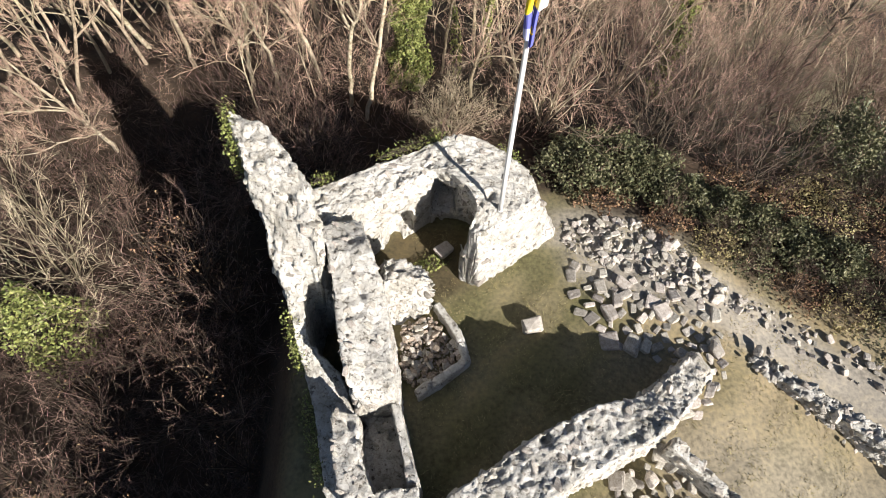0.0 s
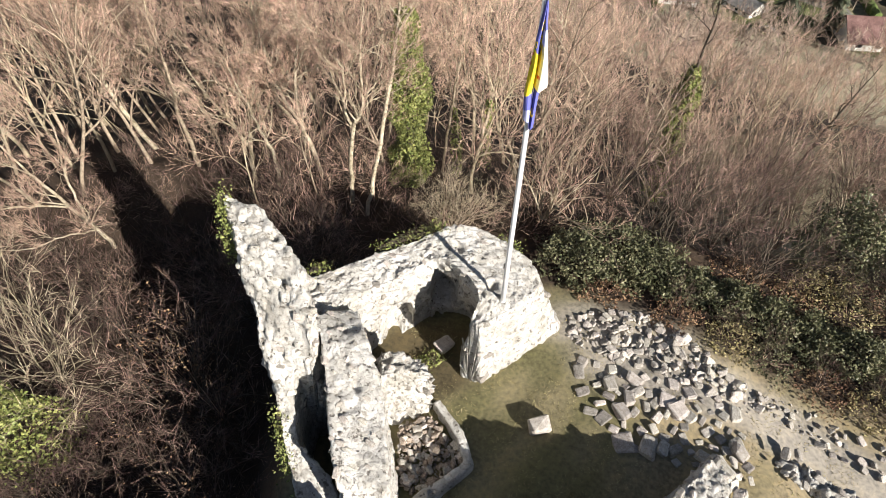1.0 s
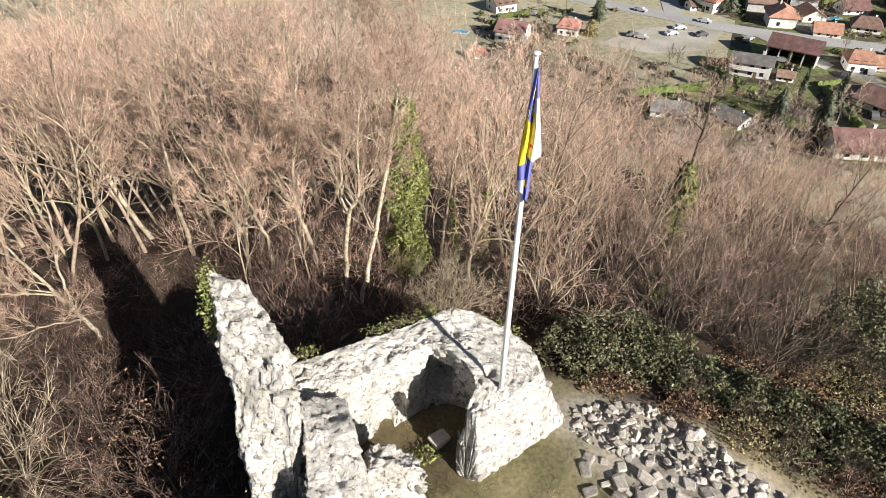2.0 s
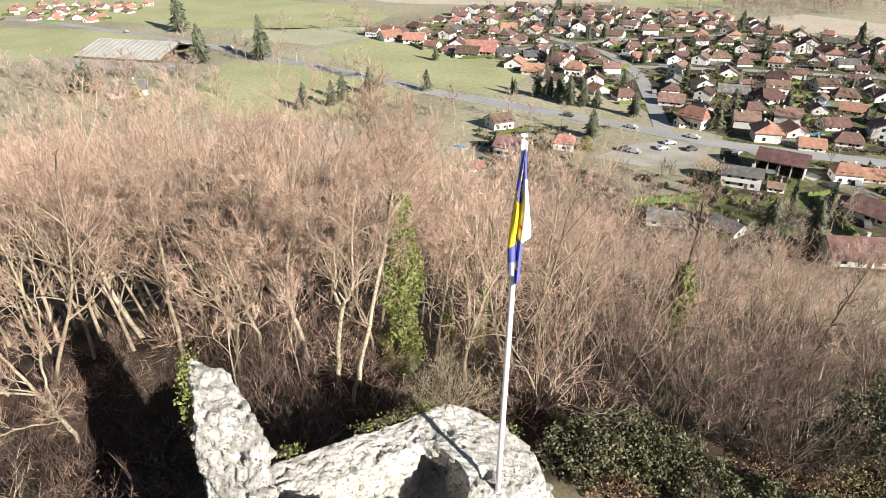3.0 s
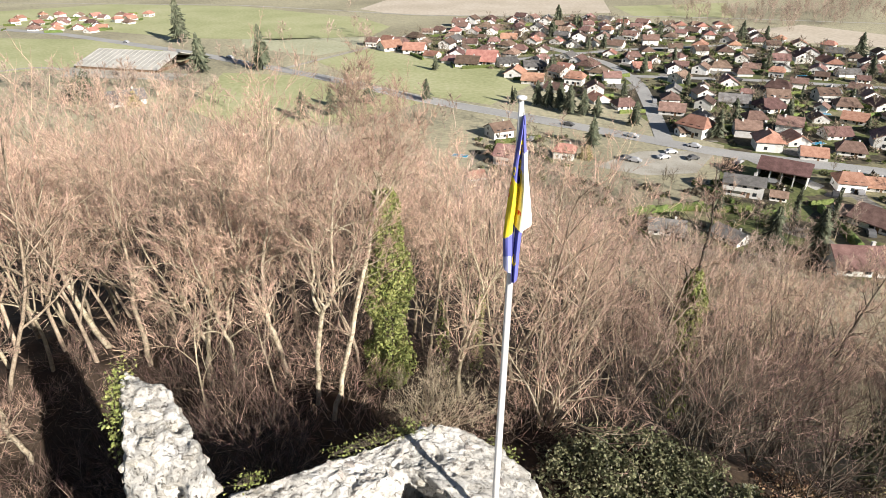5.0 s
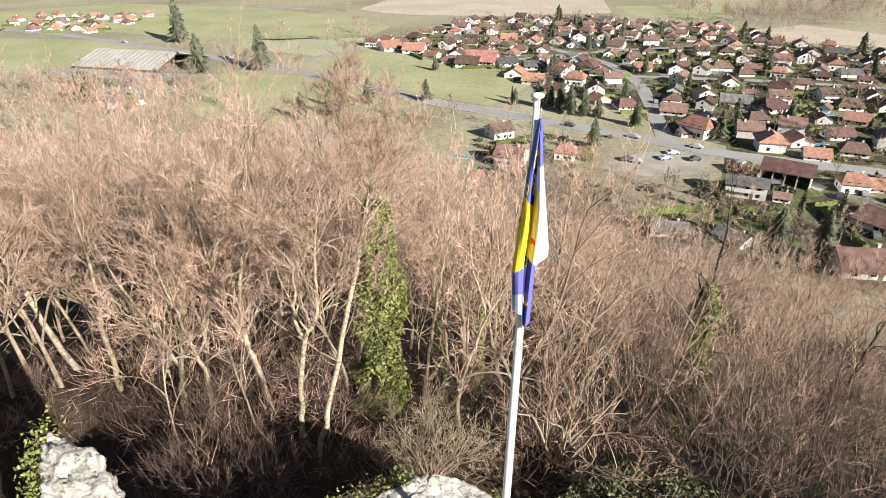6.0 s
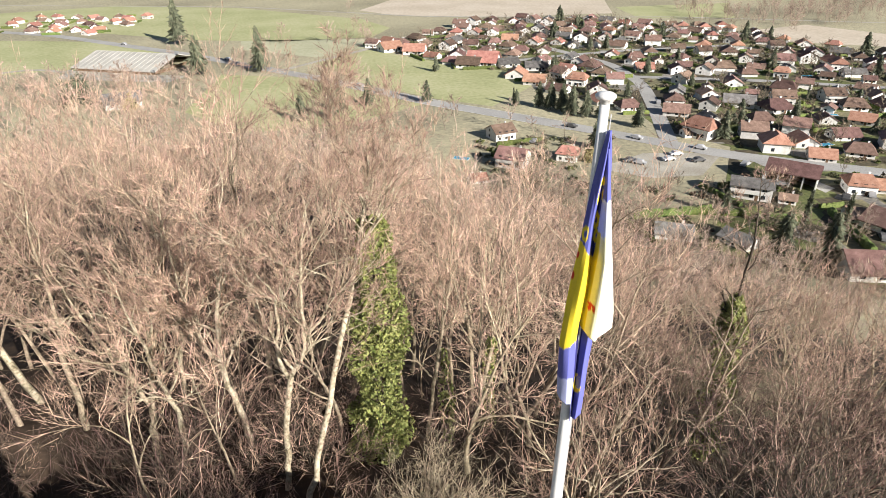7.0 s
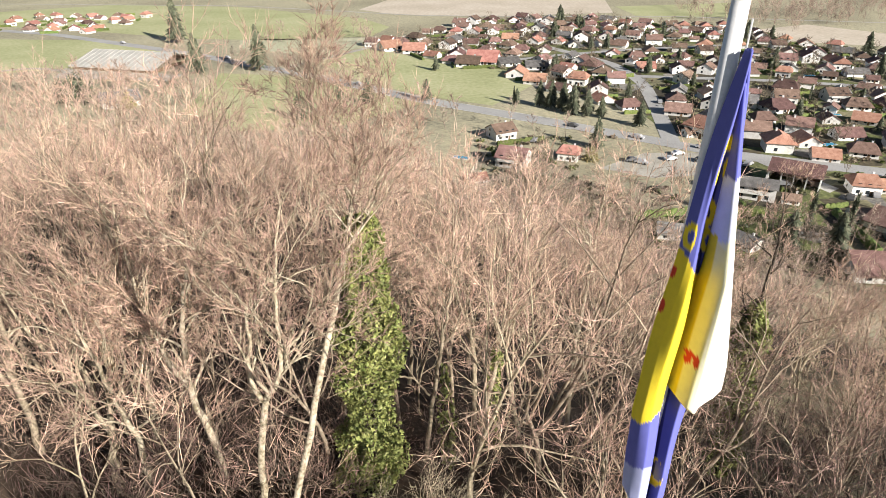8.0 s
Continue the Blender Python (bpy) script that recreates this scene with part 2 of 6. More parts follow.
def garden_material():
    """Plots of lawn, soil and gravel beside one another, mottled within."""
    m = surface("garden_soil_and_lawn", [(0.55, 0.55, 0.55), (0.95, 0.95, 0.95), (1.5, 1.45, 1.35)], 0.12, 0.95, 0.3, 0.9)
    n, l = m.node_tree.nodes, m.node_tree.links
    b = n["Principled BSDF"]
    mottle = b.inputs["Base Color"].links[0].from_socket
    plots = n.new("ShaderNodeTexVoronoi")
    plots.distance = "MANHATTAN"
    plots.inputs["Scale"].default_value = 0.085
    l.new(n["Texture Coordinate"].outputs["Object"], plots.inputs["Vector"])
    r = n.new("ShaderNodeValToRGB")
    r.color_ramp.interpolation = "CONSTANT"
    e = r.color_ramp.elements
    e[0].position, e[1].position = 0.0, 0.3
    e[0].color, e[1].color = (0.10, 0.085, 0.055, 1), (0.14, 0.155, 0.062, 1)
    for p, c in ((0.48, (0.075, 0.065, 0.045)), (0.6, (0.24, 0.22, 0.13)), (0.74, (0.25, 0.235, 0.21)), (0.8, (0.13, 0.14, 0.06))):
        e.new(p).color = (*c, 1)
    l.new(plots.outputs["Color"], r.inputs["Fac"])
    mx = n.new("ShaderNodeMix")
    mx.data_type, mx.blend_type = "RGBA", "MULTIPLY"
    mx.inputs["Factor"].default_value = 1.0
    l.new(r.outputs["Color"], mx.inputs["A"])
    l.new(mottle, mx.inputs["B"])
    l.new(mx.outputs["Result"], b.inputs["Base Color"])
    return m


M["masonry"], M["garden"] = masonry_material(), garden_material()


# ---- mesh helpers ----
def mesh_of(name, verts, faces, material, smooth=False):
    me = bpy.data.meshes.new(name)
    if isinstance(verts, np.ndarray):
        verts = verts.tolist()
    if isinstance(faces, np.ndarray):
        faces = faces.tolist()
    me.from_pydata(verts, [], faces)
    me.materials.append(material)
    if smooth:
        me.polygons.foreach_set("use_smooth", [True] * len(me.polygons))
    me.update()
    return me


def part(name, data, material, parent, label="", at=None):
    """Links a bmesh or a mesh as one mesh object under a thing or a part."""
    if isinstance(data, bmesh.types.BMesh):
        me = bpy.data.meshes.new(name)
        data.to_mesh(me)
        data.free()
        me.materials.append(material)
        data = me
    ob = new(name, data)
    ob.parent = parent
    if at is not None:
        ob.matrix_basis = at
    return tagged(ob, label)


def thing(name, label, category, m=None, group="", kind=""):
    ob = new(name)
    ob.empty_display_size = 0.2
    if m is not None:
        ob.matrix_basis = m
    return tagged(ob, label, category, group, kind)


def box(bm, x0, y0, z0, x1, y1, z1):
    vs = [bm.verts.new(p) for p in ((x0, y0, z0), (x1, y0, z0), (x1, y1, z0), (x0, y1, z0), (x0, y0, z1), (x1, y0, z1), (x1, y1, z1), (x0, y1, z1))]
    for f in ((0, 3, 2, 1), (4, 5, 6, 7), (0, 1, 5, 4), (1, 2, 6, 5), (2, 3, 7, 6), (3, 0, 4, 7)):
        bm.faces.new([vs[i] for i in f])


def boxes(*dims):
    bm = bmesh.new()
    for d in dims:
        box(bm, *d)
    return bm


def tubes(branches, sides):
    """Triangles of tapered tubes: branches are (points, radii)."""
    V, F = [], []
    base = 0
    for pts, rad in branches:
        pts = np.asarray(pts, float)
        d = np.gradient(pts, axis=0)
        d /= np.linalg.norm(d, axis=1)[:, None] + 1e-9
        ref = np.array([0.31, 0.95, 0.05]) if abs(d[0][1]) < 0.8 else np.array([0.95, 0.1, 0.3])
        a = np.cross(d, ref)
        a /= np.linalg.norm(a, axis=1)[:, None] + 1e-9
        b = np.cross(d, a)
        n = len(pts)
        ang = np.arange(sides) * 2 * math.pi / sides
        ring = pts[:, None, :] + np.asarray(rad)[:, None, None] * (np.cos(ang)[None, :, None] * a[:, None, :] + np.sin(ang)[None, :, None] * b[:, None, :])
        V.append(ring.reshape(-1, 3))
        for i in range(n - 1):
            for k in range(sides):
                p, q = base + i * sides + k, base + i * sides + (k + 1) % sides
                F.append((p, q, q + sides))
                F.append((p, q + sides, p + sides))
        base += n * sides
    return np.concatenate(V), np.array(F, int)


def cones(starts, tips, radii):
    """Three-sided tapering twigs as triangles."""
    s, t = np.asarray(starts), np.asarray(tips)
    d = t - s
    d /= np.linalg.norm(d, axis=1)[:, None] + 1e-9
    ref = np.where(np.abs(d[:, 2:3]) < 0.8, np.array([[0, 0, 1.0]]), np.array([[1.0, 0, 0]]))
    a = np.cross(d, ref)
    a /= np.linalg.norm(a, axis=1)[:, None] + 1e-9
    b = np.cross(d, a)
    r = np.asarray(radii)[:, None]
    n = len(s)
    V = np.empty((n, 4, 3))
    for k in range(3):
        V[:, k] = s + r * (math.cos(2.094 * k) * a + math.sin(2.094 * k) * b)
    V[:, 3] = t
    i = np.arange(n)[:, None] * 4
    F = np.concatenate([i + np.array([[0, 1, 3]]), i + np.array([[1, 2, 3]]), i + np.array([[2, 0, 3]])])
    return V.reshape(-1, 3), F


def leaves(rng, points, size, up=0.4):
    """Small folded leaves, two triangles each, at the points."""
    n = len(points)
    d = rng.normal(size=(n, 3))
    d /= np.linalg.norm(d, axis=1)[:, None]
    e = rng.normal(size=(n, 3)) + np.array([0, 0, up])
    e = np.cross(d, e)
    e /= np.linalg.norm(e, axis=1)[:, None] + 1e-9
    nrm = np.cross(d, e)
    s = size * rng.uniform(0.6, 1.35, (n, 1))
    V = np.empty((n, 4, 3))
    V[:, 0] = points - d * s * 0.6
    V[:, 1] = points + e * s * 0.42 + nrm * s * 0.16
    V[:, 2] = points + d * s * 0.7
    V[:, 3] = points - e * s * 0.42 + nrm * s * 0.16
    i = np.arange(n)[:, None] * 4
    F = np.concatenate([i + np.array([[0, 1, 2]]), i + np.array([[0, 2, 3]])])
    return V.reshape(-1, 3), F


def smoothstep(a, b, x):
    t = np.clip((np.asarray(x, float) - a) / (b - a), 0, 1)
    return t * t * (3 - 2 * t)


# ---- terrain ----
PLAIN = -58.0


def wave(x, y, s, seed):
    return (np.sin(x * s + seed) * np.cos(y * s * 1.13 - seed * 1.7) + 0.5 * np.sin(x * s * 2.3 - y * s * 1.9 + seed * 2.1)) / 1.5


def ground_z(x, y):
    x, y = np.asarray(x, float), np.asarray(y, float)
    edge = np.interp(x, [-60, -6, 2, 10, 25, 80], [6.5, 7.0, 5.0, 3.2, 1.0, -8])
    d = np.maximum(y - edge, 0)
    left = 0.31 * d
    right = 0.8 * np.minimum(d, 13) + 0.45 * np.maximum(d - 13, 0)
    w = smoothstep(0, 1, (x + 4 + 0.45 * d) / (13 + 0.8 * d))
    z = -2.4 - (left * (1 - w) + right * w)
    ravine = np.maximum(smoothstep(-5.2, -7.6, x) * smoothstep(3.6, 1.6, y), smoothstep(-6.6, -9.5, x) * smoothstep(8.5, 4.5, y) * smoothstep(-30, -17, x) * 0.85)
    z = z - 3.9 * ravine - 0.1 * np.maximum(-14 - x, 0) - 0.12 * np.maximum(-16 - y, 0) - 0.16 * np.maximum(x - 16, 0) - 0.22 * smoothstep(5.5, 9.5, x) * 3
    rough = smoothstep(1.5, 6, np.abs(y + 1) - 4) * 0.12 + 0.03
    z = z + rough * wave(x, y, 0.9, 1.0) + 0.04 * wave(x, y, 3.1, 2.0)
    k = 4.0
    soft = np.where(z - PLAIN > 30, z, PLAIN + k * np.log1p(np.exp(np.clip((z - PLAIN) / k, -30, 30))))
    return soft


def gz(x, y):
    return float(ground_z(x, y))


def spread(fine0, fine1, step, far0, far1, grow):
    a = list(np.arange(fine0, fine1, step))
    s, v = step, fine1
    while v < far1:
        a.append(v)
        s *= grow
        v += s
    a.append(far1)
    s, v, low = step, fine0, []
    while v > far0:
        s *= grow
        v -= s
        low.append(max(v, far0))
    return np.array(low[::-1] + a)


gx = spread(-15, 15, 0.32, -3500, 3500, 1.09)
gy = spread(-11, 14, 0.32, -3000, 4500, 1.08)
GX, GY = np.meshgrid(gx, gy)
GZ = ground_z(GX, GY)
nx, ny = len(gx), len(gy)
idx = np.arange(nx * ny).reshape(ny, nx)
quads = np.stack([idx[:-1, :-1], idx[:-1, 1:], idx[1:, 1:], idx[1:, :-1]], -1).reshape(-1, 4)
ground_me = mesh_of("ground", np.stack([GX, GY, GZ], -1).reshape(-1, 3), quads, M["ground"], True)
# kinds of cover over the plan: leaf litter darkened for the shade under trees, dry grass, gravel, valley floor
shaded_litter, dry, green_dry, grit, valley = (np.array(c) for c in ((0.05, 0.035, 0.025), (0.31, 0.255, 0.165), (0.165, 0.15, 0.06), (0.36, 0.325, 0.275), (0.37, 0.34, 0.235)))
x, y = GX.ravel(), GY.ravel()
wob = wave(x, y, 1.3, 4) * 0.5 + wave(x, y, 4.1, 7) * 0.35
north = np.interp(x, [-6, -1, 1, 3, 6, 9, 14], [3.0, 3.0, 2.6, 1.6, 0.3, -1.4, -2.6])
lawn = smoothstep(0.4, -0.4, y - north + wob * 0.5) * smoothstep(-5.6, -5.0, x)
col = shaded_litter[None] * (1 - lawn[:, None]) + lawn[:, None] * (dry[None] * (0.5 + 0.5 * smoothstep(-0.6, 0.6, wob + 0.2))[:, None] + green_dry[None] * (0.5 - 0.5 * smoothstep(-0.6, 0.6, wob + 0.2))[:, None])
hill = smoothstep(5, 12, x - 0.25 * y) * smoothstep(2.5, 6, y) * smoothstep(60, 35, y) * (0.35 + 0.65 * smoothstep(-0.5, 0.4, wave(x, y, 0.45, 2.6)))
col = col * (1 - hill[:, None]) + np.array((0.30, 0.26, 0.16))[None] * hill[:, None]
bare = smoothstep(2.5, 5.5, x) * lawn * smoothstep(-3.0, -5.5, y + 0.3 * x - 1)
col = col * (1 - 0.7 * bare[:, None]) + np.array((0.37, 0.325, 0.25))[None] * 0.7 * bare[:, None]
track = smoothstep(1.0, 0.3, np.abs(y - np.interp(x, [2, 4, 6.7, 10.6, 16], [0.3, -0.4, -1.7, -4.4, -8.6])) - 0.35 + wob * 0.35) * smoothstep(1.5, 3, x)
bed = smoothstep(1.5, 0.6, np.hypot((x - 4.1) / 1.7, (y + 0.55 + 0.42 * (x - 4.1)) / 0.95) + wob * 0.25) * 0.85
scree_bed = smoothstep(1.35, 0.75, np.hypot((x - 3.7) / 2.1, (y - 0.35 + 0.3 * (x - 3.7)) / 1.0) + wob * 0.25) * 0.9
track = np.maximum(np.maximum(track, bed), scree_bed)
# greener courtyard grass, darkened to stand in for the shadow over the court
shaded_turf = lawn * smoothstep(4.4, 2.4, x) * smoothstep(-7.4, -6.4, y) * (0.55 + 0.45 * smoothstep(-0.5, 0.5, wave(x, y, 1.7, 9)))
col = col * (1 - 0.8 * shaded_turf[:, None]) + np.array((0.105, 0.103, 0.045))[None] * 0.8 * shaded_turf[:, None]
# brown soil on the tower floor, its darkness painted in place of shade
floor_shade = smoothstep(1.3, 0.75, np.hypot((x + 1.9) / 1.5, (y + 0.15) / 1.25) + wob * 0.2)[:, None]
col = col * (1 - floor_shade) + np.array((0.10, 0.08, 0.045))[None] * floor_shade
col = col * (1 - track[:, None]) + grit[None] * track[:, None]
v = smoothstep(-48, -55, GZ.ravel())[:, None]
col = col * (1 - v) + valley[None] * v * (1 + 0.25 * wave(x, y, 0.03, 3)[:, None])
rgba = np.concatenate([col, np.ones((len(col), 1))], 1).astype(np.float32)
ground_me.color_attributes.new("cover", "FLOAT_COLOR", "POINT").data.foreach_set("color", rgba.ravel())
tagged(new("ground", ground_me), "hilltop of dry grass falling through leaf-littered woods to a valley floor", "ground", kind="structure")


# ---- the ruin: lofted rubble masonry ----
def masonry(name, stations, label, step=0.052, rough=0.042, category="ruined wall", stone_scale=5.0):
    """Each station: outer foot (x, y), outer top (x, y, z), inner top (x, y, z), inner foot (x, y), foot z."""
    S = [np.array([(*o, f), t, i, (*n, f)], float) for o, t, i, n, f in stations]
    # resample along the wall
    rings = []
    for a in range(len(S) - 1):
        k = max(2, int(np.linalg.norm(np.maximum(np.linalg.norm(S[a + 1] - S[a], axis=1).mean(), 0.05)) / step))
        p0, p1, p2, p3 = S[max(a - 1, 0)], S[a], S[a + 1], S[min(a + 2, len(S) - 1)]
        for j in range(k):
            t = j / k
            c = 0.5 * (2 * p1 + (p2 - p0) * t + (2 * p0 - 5 * p1 + 4 * p2 - p3) * t * t + (3 * p1 - p0 - 3 * p2 + p3) * t ** 3)
            rings.append(0.5 * c + 0.5 * (p1 + (p2 - p1) * t))
    rings.append(S[-1])
    hmax = max(np.linalg.norm(s[1] - s[0]) for s in S)
    wmax = max(np.linalg.norm(s[2] - s[1]) for s in S)
    imax = max(np.linalg.norm(s[3] - s[2]) for s in S)
    n1, n2, n3 = max(3, int(hmax / step)), max(3, int(wmax / step)), max(3, int(imax / step))
    rows = []
    for r in rings:
        line = [r[0] + (r[1] - r[0]) * i / n1 for i in range(n1)] + [r[1] + (r[2] - r[1]) * i / n2 for i in range(n2)] + [r[2] + (r[3] - r[2]) * i / n3 for i in range(n3 + 1)]
        rows.append(line)
    m = len(rows[0])
    # end caps: close each end with shrunken rings
    def cap(r):
        r = np.array(r)
        foot = (r[0] + r[-1]) / 2
        out = []
        for f in (0.75, 0.5, 0.25, 0.02):
            q = foot + (r - foot) * f
            out.append([np.array(p) for p in q])
        return out
    rows = [list(q) for q in cap(rows[0])][::-1] + rows + cap(rows[-1])
    V = np.array(rows).reshape(-1, 3)
    F = []
    for a in range(len(rows) - 1):
        for b in range(m - 1):
            i = a * m + b
            F.append((i, i + 1, i + m + 1, i + m))
    me = mesh_of(name, V, F, M["masonry"], True)
    bm = bmesh.new()
    bm.from_mesh(me)
    bmesh.ops.recalc_face_normals(bm, faces=bm.faces)
    bm.normal_update()
    moves = []
    for vtx in bm.verts:
        p = vtx.co
        bent = p + 0.12 * noise.noise_vector(p * 2.7)
        course = Vector((bent.x * stone_scale, bent.y * stone_scale, bent.z * stone_scale * 1.5))
        big = noise.noise(p * 0.9) * 1.2 + noise.noise(p * 2.3) * 0.7 + noise.noise(p * 5.1) * 0.5
        d = rough * (big + 0.62 * noise.cell(course) + 0.4 * noise.cell(course * 2.1 + Vector((5, 5, 5))) + 0.5 * noise.noise(p * 9.0) + 0.45 * noise.noise(p * 17.0))
        hole = noise.noise(p * 3.4 + Vector((9, 3, 1)))
        if hole > 0.36:
            d -= 0.6 * (hole - 0.36)
        moves.append(vtx.normal * d)
    for vtx, q in zip(bm.verts, moves):
        vtx.co += q
    bm.to_mesh(me)
    bm.free()
    ob = tagged(new(name, me), label, category, kind="structure")
    return ob


tower = masonry("wall_tower", [
    ((-0.46, -0.98), (-0.62, -0.85, 0.05), (-0.85, -0.6, 0.05), (-1.05, -0.75), -2.6),
    ((0.15, -0.58), (-0.2, -0.5, 0.0), (-0.62, -0.2, 0.3), (-0.6, -0.1), -2.6),
    ((0.85, -0.08), (0.35, -0.12, -0.1), (-0.65, 0.2, 0.25), (-0.3, 0.35), -2.6),
    ((2.0, 0.75), (1.05, 0.7, -0.25), (-0.85, 0.55, 0.3), (-0.35, 0.85), -2.7),
    ((1.9, 1.7), (0.85, 1.35, -0.1), (-1.2, 0.9, 0.33), (-0.75, 1.35), -3.2),
    ((0.9, 2.6), (0.2, 1.85, 0.15), (-1.55, 1.1, 0.35), (-1.3, 1.45), -3.6),
    ((-0.9, 3.0), (-1.0, 2.2, 0.5), (-1.85, 1.05, 0.33), (-1.9, 1.25), -3.6),
    ((-2.7, 2.0), (-2.7, 1.35, 0.45), (-2.7, 0.45, 0.3), (-2.7, 0.65), -3.6),
    ((-4.3, 0.9), (-4.2, 0.5, 0.65), (-3.75, -0.2, 0.4), (-3.6, 0.0), -3.6),
    ((-5.0, 0.1), (-4.9, 0.0, 0.75), (-4.3, -0.9, 0.6), (-4.2, -0.6), -3.6),
], "sunlit ruined limestone tower wall with a worn uneven top")
# two broken hollows low in the inner face beside the tower floor
for vtx in tower.data.vertices:
    p = vtx.co
    for cx, cz, rx, rz, deep in ((-1.45, -1.1, 0.5, 0.95, 0.8), (-2.75, -1.75, 0.48, 0.85, 0.7)):
        d = ((p.x - cx) / rx) ** 2 + ((p.z - cz) / rz) ** 2 + 0.6 * noise.noise(p * 2.5)
        if d < 1 and p.y < 1.5:
            p.y += deep * (1 - max(d, 0)) ** 0.4
stub = masonry("wall_stub", [
    ((-5.5, -2.35), (-5.3, -2.25, 1.2), (-4.3, -2.4, 1.05), (-4.15, -2.45), -4.5),
    ((-5.6, -1.75), (-5.42, -1.65, 2.2), (-4.2, -1.98, 2.5), (-4.1, -1.95), -4.5),
    ((-5.75, -1.2), (-5.55, -1.15, 3.35), (-4.25, -1.5, 3.1), (-4.2, -1.4), -4.5),
    ((-5.95, -0.6), (-5.75, -0.6, 3.65), (-4.75, -0.75, 3.4), (-4.5, -0.6), -4.5),
    ((-6.15, 0.1), (-5.95, -0.05, 3.75), (-5.25, -0.25, 3.6), (-5.0, 0.2), -4.5),
], "tall broken stub of pale limestone rubble wall with putlog holes", rough=0.06)
inner = masonry("wall_inner", [
    ((-4.5, -0.9), (-4.4, -1.0, 1.0), (-3.5, -0.6, 0.5), (-3.4, -0.5), -2.6),
    ((-4.2, -2.0), (-4.12, -2.0, 1.1), (-3.25, -1.6, 0.9), (-3.15, -1.5), -2.6),
    ((-4.05, -2.6), (-4.0, -2.6, 1.0), (-3.0, -2.2, 0.8), (-2.9, -2.2), -2.6),
    ((-3.9, -3.4), (-3.85, -3.4, 0.8), (-2.75, -3.25, 0.55), (-2.65, -3.25), -2.6),
    ((-3.62, -4.75), (-3.6, -4.75, 0.5), (-2.58, -4.7, 0.35), (-2.5, -4.7), -2.6),
    ((-3.5, -5.05), (-3.4, -5.0, 0.0), (-2.6, -4.95, -0.2), (-2.5, -4.95), -2.6),
], "broad flat-topped limestone wall bleached by the sun", rough=0.035)
west = masonry("wall_west", [
    ((-5.5, -2.1), (-5.25, -2.2, 1.1), (-4.7, -2.25, 1.0), (-4.6, -2.25), -4.5),
    ((-5.3, -2.85), (-5.08, -2.85, 0.3), (-4.75, -2.85, 0.2), (-4.7, -2.85), -4.5),
    ((-5.2, -3.5), (-4.95, -3.5, -0.25), (-4.62, -3.5, -0.4), (-4.6, -3.5), -4.5),
    ((-5.0, -4.2), (-4.75, -4.1, -0.6), (-3.95, -4.1, -0.8), (-3.85, -4.1), -4.5),
    ((-4.7, -5.1), (-4.48, -5.0, -0.85), (-3.6, -5.0, -0.92), (-3.55, -5.0), -4.5),
    ((-4.3, -6.8), (-4.1, -6.7, -1.0), (-3.5, -6.7, -1.0), (-3.5, -6.7), -4.5),
    ((-4.0, -8.6), (-3.8, -8.6, -1.1), (-3.2, -8.6, -1.1), (-3.1, -8.6), -4.5),
], "low outer wall walk of grey weathered stone edged with ivy", rough=0.03)
# unseen wall behind the camera, added only to cast shade into the ravine
masonry("wall_west_far", [
    ((-4.0, -8.7), (-3.8, -8.7, -1.0), (-3.0, -8.7, -1.0), (-2.9, -8.7), -4.5),
    ((-3.9, -9.6), (-3.7, -9.6, -0.4), (-2.8, -9.6, -0.4), (-2.7, -9.6), -4.5),
    ((-3.6, -11.5), (-3.4, -11.5, 0.5), (-2.4, -11.5, 0.4), (-2.3, -11.5), -4.5),
    ((-3.2, -14.0), (-3.0, -14.0, 0.8), (-2.0, -14.0, 0.7), (-1.9, -14.0), -4.5),
    ((-2.8, -17.0), (-2.6, -17.0, 0.6), (-1.6, -17.0, 0.6), (-1.5, -17.0), -4.5),
], "plain limestone wall added out of view to shade the ravine", step=0.14)
arch = masonry("wall_arch", [
    ((-3.05, -2.15), (-3.0, -1.95, -0.3), (-2.95, -1.3, -0.2), (-2.95, -1.1), -2.5),
    ((-2.4, -2.0), (-2.4, -1.75, -0.42), (-2.45, -1.3, -0.5), (-2.5, -1.0), -2.5),
    ((-1.72, -1.82), (-1.8, -1.68, -0.62), (-2.0, -1.3, -0.85), (-2.05, -1.1), -2.5),
], "broken springing of a stone vault with a sunlit face", rough=0.11)
foot_a = masonry("wall_footing_1", [
    ((-4.0, -5.2), (-3.95, -5.2, -0.05), (-3.4, -5.25, -0.1), (-3.35, -5.25), -2.6),
    ((-3.9, -6.1), (-3.85, -6.1, -0.05), (-3.3, -6.1, -0.1), (-3.25, -6.1), -2.6),
    ((-3.65, -7.1), (-3.6, -7.05, 0.0), (-3.0, -6.85, -0.1), (-2.9, -6.75), -2.6),
    ((-3.0, -7.35), (-3.0, -7.3, -0.15), (-2.85, -6.85, -0.15), (-2.85, -6.75), -2.6),
    ((-2.0, -7.2), (-2.0, -7.1, -0.25), (-2.05, -6.72, -0.25), (-2.05, -6.65), -2.6),
], "low footing of pale worn masonry round a shallow pit", rough=0.03)
foot_b = masonry("wall_footing_2", [
    ((-2.7, -4.95), (-2.68, -4.95, -0.35), (-2.5, -4.95, -0.4), (-2.46, -4.95), -2.6),
    ((-2.5, -5.8), (-2.48, -5.8, -0.4), (-2.27, -5.8, -0.4), (-2.22, -5.8), -2.6),
    ((-2.3, -6.7), (-2.28, -6.7, -0.3), (-2.02, -6.65, -0.3), (-2.0, -6.65), -2.6),
], "thin remnant of a grey stone wall", rough=0.02)
